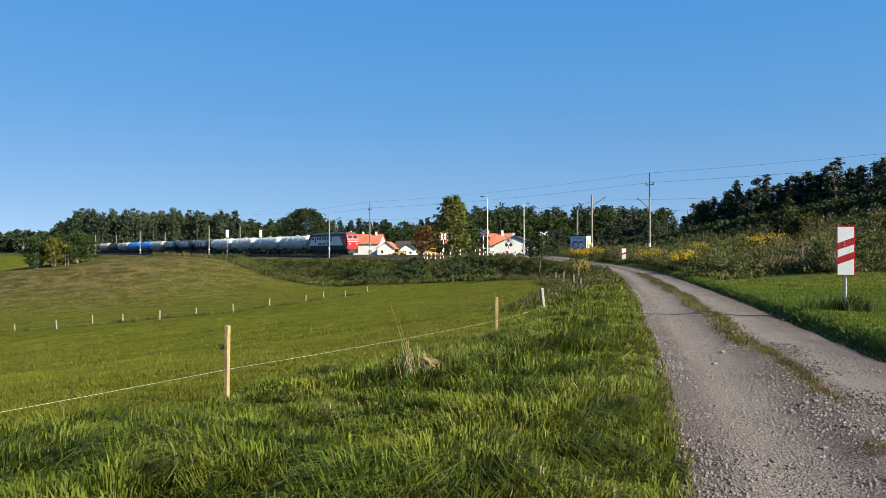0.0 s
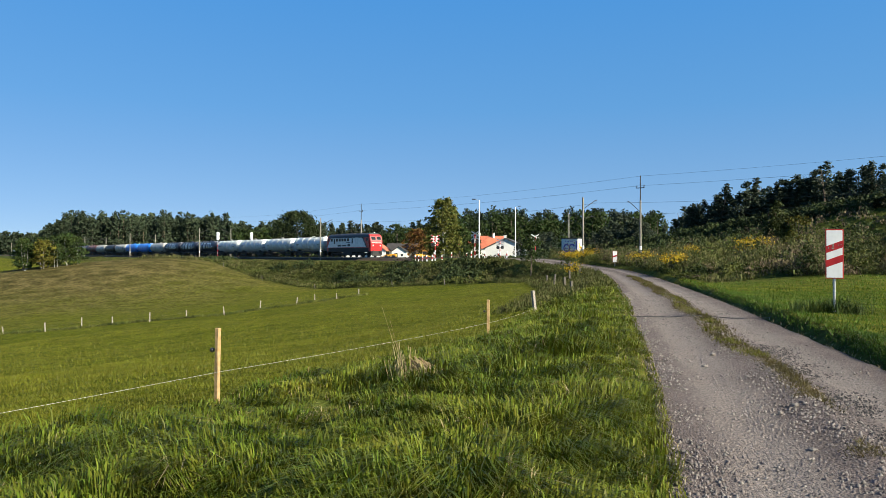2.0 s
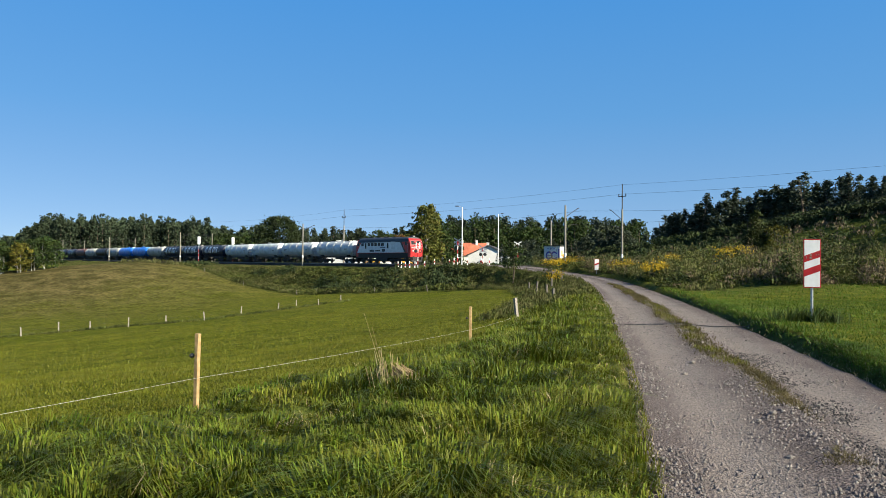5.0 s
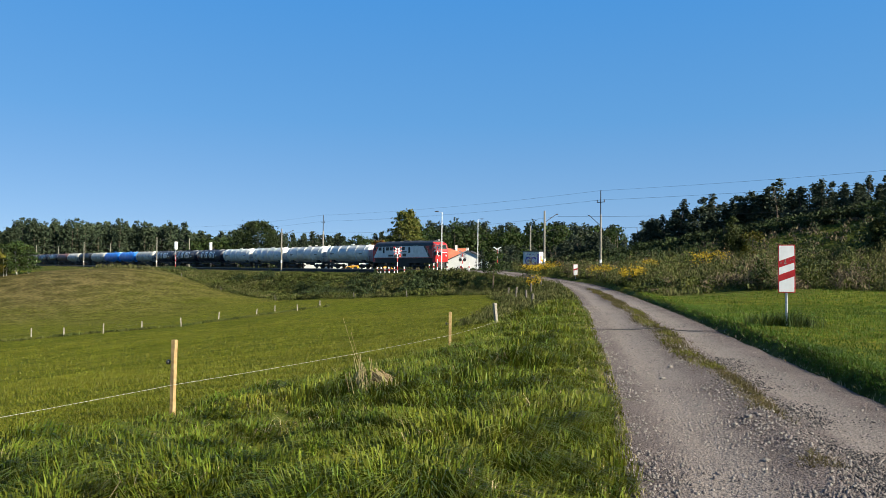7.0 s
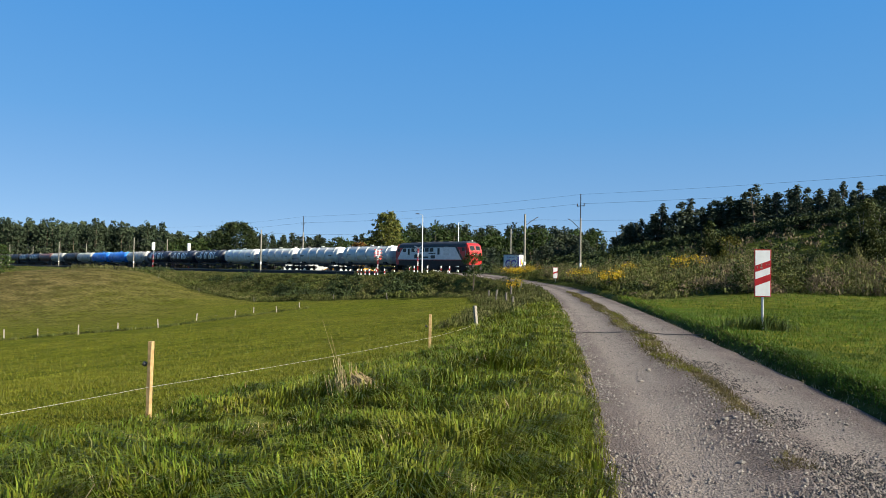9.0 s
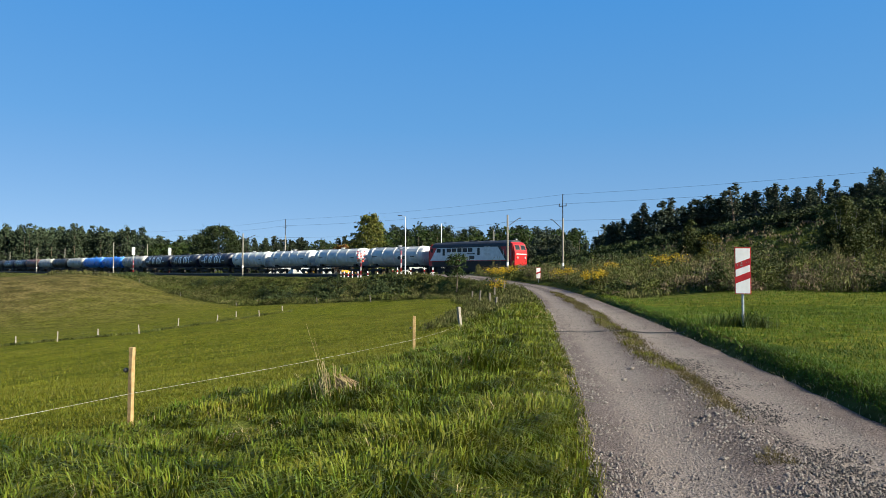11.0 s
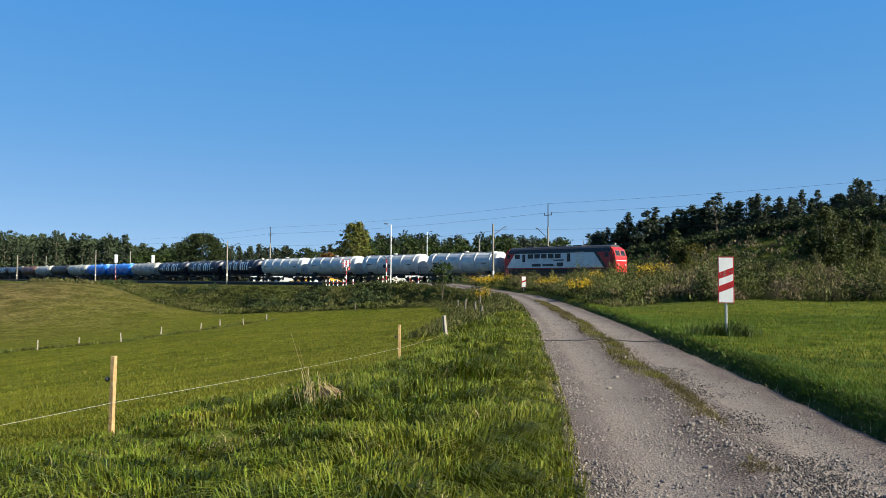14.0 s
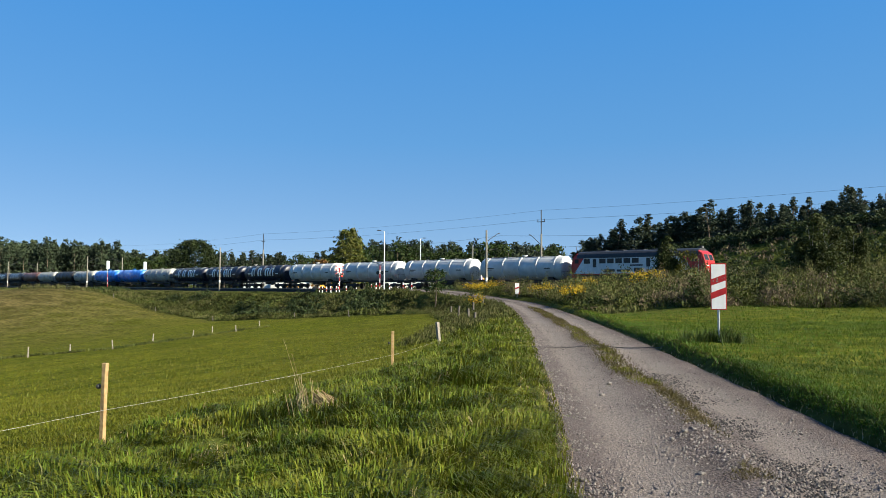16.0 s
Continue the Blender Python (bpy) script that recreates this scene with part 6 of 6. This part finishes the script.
    for kind, count in share:
        name, mt, label, leaf, up, stretch = kinds[kind]
        sel = rng.choice(len(x), count, replace=False)
        cx, cy, ch = [], [], []
        for i in sel:
            rad, hi = random.uniform(0.5, 1.7), random.choice((0.7, 0.9, 1.1, 1.5)) * (1.15 if kind == 3 else 1.0)
            m = int(9 + 10 * rad)
            a, r = rng.random(m) * 6.283, rng.random(m) ** 0.5
            cx.append(x[i] + rad * r * np.cos(a))
            cy.append(y[i] + rad * r * np.sin(a))
            ch.append(hi * np.sqrt(1.05 - r * r) * (1 + 0.4 * float(soft_step(24, 12, q[i]) * soft_step(-70, -56, railway(x[i], y[i])[1]))))
        cx, cy, ch = np.concatenate(cx), np.concatenate(cy), np.concatenate(ch)
        keep = (cx - road_x(cy) > 2.7) & (railway(cx, cy)[0] > 5)
        weed_field(name, cx[keep], cy[keep], ch[keep], 30, leaf, mt, label, 0.4, up, stretch)
    # goldenrod in patches
    gx, gy = [], []
    for cx, cy, rad, n in ((25.2, 55.0, 1.2, 22), (28.4, 60.5, 1.2, 20), (17.6, 51.5, 0.9, 12), (21.5, 58.0, 0.8, 9), (16.4, 79.0, 2.2, 30), (12.1, 61.5, 0.5, 8), (19.5, 66.0, 1.4, 10), (32.5, 58.5, 1.0, 9), (23.0, 63.0, 1.0, 6), (21.0, 47.0, 0.6, 4)):
        a, r = rng.random(n) * 6.28, rad * rng.random(n) ** 0.5
        gx.append(cx + r * np.cos(a))
        gy.append(cy + r * np.sin(a))
    gx, gy = np.concatenate(gx), np.concatenate(gy)
    weed_field("goldenrod_stems", gx, gy, 1.05, 16, 0.12, M_WEED, "green stems of goldenrod", 0.35)
    z = ground_z(gx, gy, False)
    c = np.repeat(np.stack([gx, gy, z + 0.95 + 0.35 * rng.random(len(gx))], 1), 28, 0) + rng.normal(size=(len(gx) * 28, 3)) * np.array([0.22, 0.22, 0.16])
    v, f = leaf_quads(c, 0.10, 0.5, 1.5)
    tagged(new("goldenrod", quads_mesh("goldenrod", v, f, M_GOLD)), "yellow goldenrod in bloom on the bank", "flowers", kind="stuff")
    # the hill behind the track: rough slope and a hedge along its brow
    s = rng.uniform(-100, 70, 9000)
    q = -rng.uniform(6.0, 48.0, len(s))
    x, y = along(s, q)
    pick = rng.random(len(x)) + 0.4 * wobble(x, y, 7.0)
    a = pick < 0.86
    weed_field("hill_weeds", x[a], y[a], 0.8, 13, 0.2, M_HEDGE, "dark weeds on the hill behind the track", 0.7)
    b = ~a
    weed_field("hill_heath", x[b], y[b], 0.65, 12, 0.18, M_HEATH, "brown faded growth on the hill", 0.7, 1.0)
    s = rng.uniform(-95, 70, 2100)
    x, y = along(s, -23 - 4 * rng.random(len(s)))
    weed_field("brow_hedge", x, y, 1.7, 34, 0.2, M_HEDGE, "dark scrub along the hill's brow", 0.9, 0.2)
    s = rng.uniform(-50, 60, 520)
    x, y = along(s, -27.5 - 2 * rng.random(len(s)))
    weed_field("brow_goldenrod", x, y, 1.2, 24, 0.16, M_BANKGOLD, "fading goldenrod along the hill's brow", 0.6, 0.6)
    # the lane's left verge further on, and the mound by the track
    x, y = scatter(5200, 30, 100, 0, 16)
    q, s = railway(x, y)
    o = x - road_x(y)
    k = (q > 5) & (o < -2.0) & (o > -7.5 + wobble(x, y, 4)) & (y > 34)
    weed_field("verge_weeds", x[k], y[k], 0.30, 28, 0.055, M_WEED, "rough weeds on the lane's verge", 0.4, 1.0, 3.0)
    k2 = k & (rng.random(len(x)) < 0.6)
    weed_field("verge_straw", x[k2], y[k2], 0.42, 22, 0.045, M_BANKGRASS, "pale seeded grass on the lane's verge", 0.4, 1.6, 4.0)
    a, r = rng.random(70) * 6.28, rng.random(70) ** 0.5
    x, y = -57 + 7 * r * np.cos(a), 152 + 4 * r * np.sin(a)
    weed_field("mound_weeds", x, y, 0.7, 14, 0.2, M_BANKGRASS, "yellowish weeds on the mound by the track", 0.6, 0.8)
    x, y = scatter(9000, 70, 190, -42, -14)
    k = (zones(x, y)[0] > 0.35 + 0.3 * rng.random(len(x))) & (railway(x, y)[0] > 16)
    x, y = x[k], y[k]
    v, f = spikes(on_ground(np.repeat(x, 3) + rng.normal(size=3 * len(x)) * 0.4, np.repeat(y, 3) + rng.normal(size=3 * len(x)) * 0.4), 0.16, 0.07, 0.8)
    tagged(new("mound_grass", quads_mesh("mound_grass", v, f, M_BANKGRASS)), "withered grass on the mound", "grass", kind="stuff")
    # the strip of rank grass along the lower fence
    t = rng.random(380)
    fx = np.interp(t, np.linspace(0, 1, 6), [-51, -40, -29, -20, -15, -8])
    fy = np.interp(t, np.linspace(0, 1, 6), [67.5, 65.7, 64.6, 66.6, 79.6, 84]) + rng.normal(size=380) * 0.25
    weed_field("fence_weeds", fx, fy, 0.15, 8, 0.13, M_WEED, "rank grass along the lower fence", 0.35, 1.2)
    # around the sign's post
    for cx, cy, n, h in ((9.75, 17.1, 20, 0.50), (9.25, 17.3, 15, 0.45), (10.25, 16.9, 12, 0.36)):
        x, y = cx + rng.normal(size=n) * 0.17, cy + rng.normal(size=n) * 0.16
        v, f = tussocks(x, y, h * (0.6 + 0.6 * rng.random(n)), np.full(n, 0.10), np.full(n, 0.011), 16)
        tagged(new("tall_tuft", quads_mesh("tall_tuft", v, f, M_WEEDBLADE)), "tall dark tuft round the sign's post", "grass tuft", kind="stuff")


M_BANKGRASS = mat("pale_bank_grass", (0.054, 0.057, 0.017), (0.107, 0.105, 0.037), 1.2, 0.8, big=0.3, vary=0.45, trans=0.2, spec=0.15)
M_BANKGOLD = mat("faded_goldenrod", (0.074, 0.074, 0.010), (0.162, 0.134, 0.017), 1.2, 0.8, big=0.3, vary=0.45, trans=0.2, spec=0.15)
M_WEEDBLADE = mat("dark_tuft_blades", (0.030, 0.050, 0.010), (0.067, 0.090, 0.023), 1.2, 0.7, big=0.3, vary=0.45, trans=0.2, spec=0.15)


def dry_stalks():
    """The tuft of bleached straw in the verge, some stems upright and a sheaf bent over."""
    c = Vector((-0.35, 9.2, gz(-0.35, 9.2)))
    v1 = []
    for i in range(24):
        a = random.uniform(-0.25, 0.25)
        b = c + Vector((random.gauss(0, 0.10), random.gauss(0, 0.06), 0))
        h = random.uniform(0.3, 0.62)
        v1.append((b, b + Vector((-0.16 * h + a * 0.25, a * 0.2, h))))
    for i in range(80):
        b = c + Vector((0.10 + random.gauss(0, 0.05), random.gauss(0, 0.05), random.uniform(0.22, 0.40)))
        v1.append((b, b + Vector((random.uniform(0.14, 0.34), random.uniform(-0.2, 0.05), -0.20 + random.uniform(-0.06, 0.08)))))
    v1.append((c, c + Vector((-0.34, 0, 1.05))))
    v1.append((c, c + Vector((-0.24, 0.1, 0.86))))
    bm = bmesh.new()
    for a, b in v1:
        long = (b - a).length > 0.8
        rod(bm, a, b, 0.003 if long else 0.006, 0.0015 if long else 0.003, seg=4)
    tagged(part("straw_tuft", bm, M_DRY), "bleached dry stalks bent over in the green grass", "straw tuft", kind="stuff")


def stones():
    """Loose stones on the lane: single ones that show, and the gravel as one mesh."""
    protos = []
    for k in range(5):
        bm = bmesh.new()
        bmesh.ops.create_icosphere(bm, subdivisions=1, radius=1.0)
        for v in bm.verts:
            v.co *= random.uniform(0.7, 1.15)
            v.co.z *= 0.62
        me = bpy.data.meshes.new("stone")
        bm.to_mesh(me)
        bm.free()
        me.materials.append(M_STONE)
        protos.append(me)

    def lie(x, y):
        o = x - float(road_x(y))
        return gz(x, y) - 0.012 + 0.045 * math.exp(-((o - 0.12) / 0.26) ** 2) - 0.03 * math.exp(-((abs(o - 0.1) - 0.85) / 0.3) ** 2)

    for i in range(170):
        y = 4.6 + 14 * random.random() ** 1.7
        o = random.choice((random.gauss(0.25, 0.45), random.gauss(-1.45, 0.15), random.uniform(-1.5, 1.6), random.gauss(1.3, 0.2)))
        x = float(road_x(y)) + o
        if abs(o) > 1.65:
            continue
        ob = new("stone", protos[i % 5])
        r = random.choice((0.009, 0.012, 0.015, 0.019, 0.025))
        ob.matrix_basis = pose(x, y, lie(x, y) + r * 0.3, 0, 0, random.uniform(0, 360)) @ Matrix.Diagonal((r * random.uniform(0.8, 1.5), r, r, 1))
        ob.parent = LANE
    for x, y, r in ((4.06, 10.5, 0.05), (3.9, 7.55, 0.04), (3.62, 7.3, 0.03), (4.62, 11.6, 0.05), (3.2, 5.9, 0.04)):
        ob = new("stone", protos[0])
        ob.matrix_basis = pose(x, y, lie(x, y) + r * 0.3, 0, 0, 40) @ Matrix.Diagonal((r * 1.3, r, r, 1))
        ob.parent = LANE
    # coarse dark chippings thrown up between the wheel tracks
    heap = []
    for i in range(5200):
        y = 3.9 + 9 * random.random() ** 1.6
        o = 0.55 + 0.10 * math.sin(y * 1.1) + random.gauss(0, 0.22)
        r = random.choice((0.006, 0.008, 0.010, 0.013)) * (1 + y / 40)
        heap.append((float(road_x(y)) + o, y, r))
    pts = np.array(heap)
    lift = np.array([lie(x, y) for x, y, r in heap])
    knob = np.array([(1, 0, 0), (0, 1, 0), (-1, 0, 0), (0, -1, 0), (0.4, 0.1, 0.8), (0, 0.5, 0.7), (-0.5, 0, 0.8), (0, -0.4, 0.7)])
    size = pts[:, 2, None] * (0.65 + 0.7 * rng.random((len(pts), 8)))
    twist = rng.random(len(pts)) * 6.283
    ct, st = np.cos(twist)[:, None], np.sin(twist)[:, None]
    v = np.stack([pts[:, 0, None] + (knob[:, 0] * ct - knob[:, 1] * st) * size, pts[:, 1, None] + (knob[:, 0] * st + knob[:, 1] * ct) * size, lift[:, None] + knob[:, 2] * size], -1).reshape(-1, 3)
    k = np.arange(len(pts))[:, None] * 8
    f = np.concatenate([k + np.array(c) for c in ((4, 5, 6, 7), (0, 1, 5, 4), (1, 2, 6, 5), (2, 3, 7, 6), (3, 0, 4, 7))])
    ob = new("dark_chippings", quads_mesh("dark_chippings", v, f, M_CHIPPING))
    ob.parent = LANE
    tagged(ob, kind="stuff")
    # the finer gravel
    n = 24000
    y = 4.2 + 26 * rng.random(n) ** 1.8
    kind = rng.random(n)
    o = np.where(kind < 0.45, 0.2 + rng.normal(size=n) * 0.42, np.where(kind < 0.7, -1.4 + rng.normal(size=n) * 0.2, rng.uniform(-1.6, 1.6, n)))
    keep = np.abs(o) < 1.62
    y, o = y[keep], o[keep]
    x = road_x(y) + o
    z = ground_z(x, y, False) - 0.012 + 0.045 * np.exp(-((o - 0.12) / 0.26) ** 2) - 0.03 * np.exp(-((np.abs(o - 0.1) - 0.85) / 0.3) ** 2)
    r = (0.0045 + 0.012 * rng.random(len(x)) ** 3) * (1 + y / 30)
    base = np.array([(1, 0, 0), (0, 1, 0), (-1, 0, 0), (0, -1, 0), (0.45, 0.1, 0.75), (0, 0.5, 0.7), (-0.5, 0, 0.75), (0, -0.45, 0.8)], float)
    a = rng.random(len(x)) * 6.28
    ca, sa = np.cos(a), np.sin(a)
    sc = r[:, None] * (0.7 + 0.6 * rng.random((len(x), 8)))
    vx = (base[:, 0] * ca[:, None] - base[:, 1] * sa[:, None]) * sc
    vy = (base[:, 0] * sa[:, None] + base[:, 1] * ca[:, None]) * sc
    vz = base[:, 2] * sc * 1.1
    v = np.stack([vx + x[:, None], vy + y[:, None], vz + z[:, None]], -1).reshape(-1, 3)
    k = np.arange(len(x))[:, None] * 8
    f = np.concatenate([k + np.array(q) for q in ((4, 5, 6, 7), (0, 1, 5, 4), (1, 2, 6, 5), (2, 3, 7, 6), (3, 0, 4, 7))])
    ob = new("fine_gravel", quads_mesh("fine_gravel", v, f, M_STONE))
    ob.parent = LANE
    tagged(ob, kind="stuff")


single_trees()
hill_trees()
forests()
weeds()
dry_stalks()
grass()
stones()


def motions():
    """The train rolls along its straight track, slowing a little, and its wheels turn."""
    for ob, back in MOVERS:
        rows = []
        for i in range(9):
            t = 2.0 * i
            s = NOSE0 - back + SPEED * t + SLOW * t * t / 2
            rows.append((t, pose(*along(s), float(rail_z(s - 7)), 0, 0, TRAIN_ANGLE)))
        walk(ob, rows)
    near = {ob for ob, back in MOVERS[:7]}
    for ob, x, r in WHEELS:
        if ob.parent in near:
            rows = []
            for i in range(161):
                t = 0.1 * i
                rows.append((t, pose(x, 0, r, 0, math.degrees((SPEED * t + SLOW * t * t / 2) / r), 0)))
            walk(ob, rows)


motions()
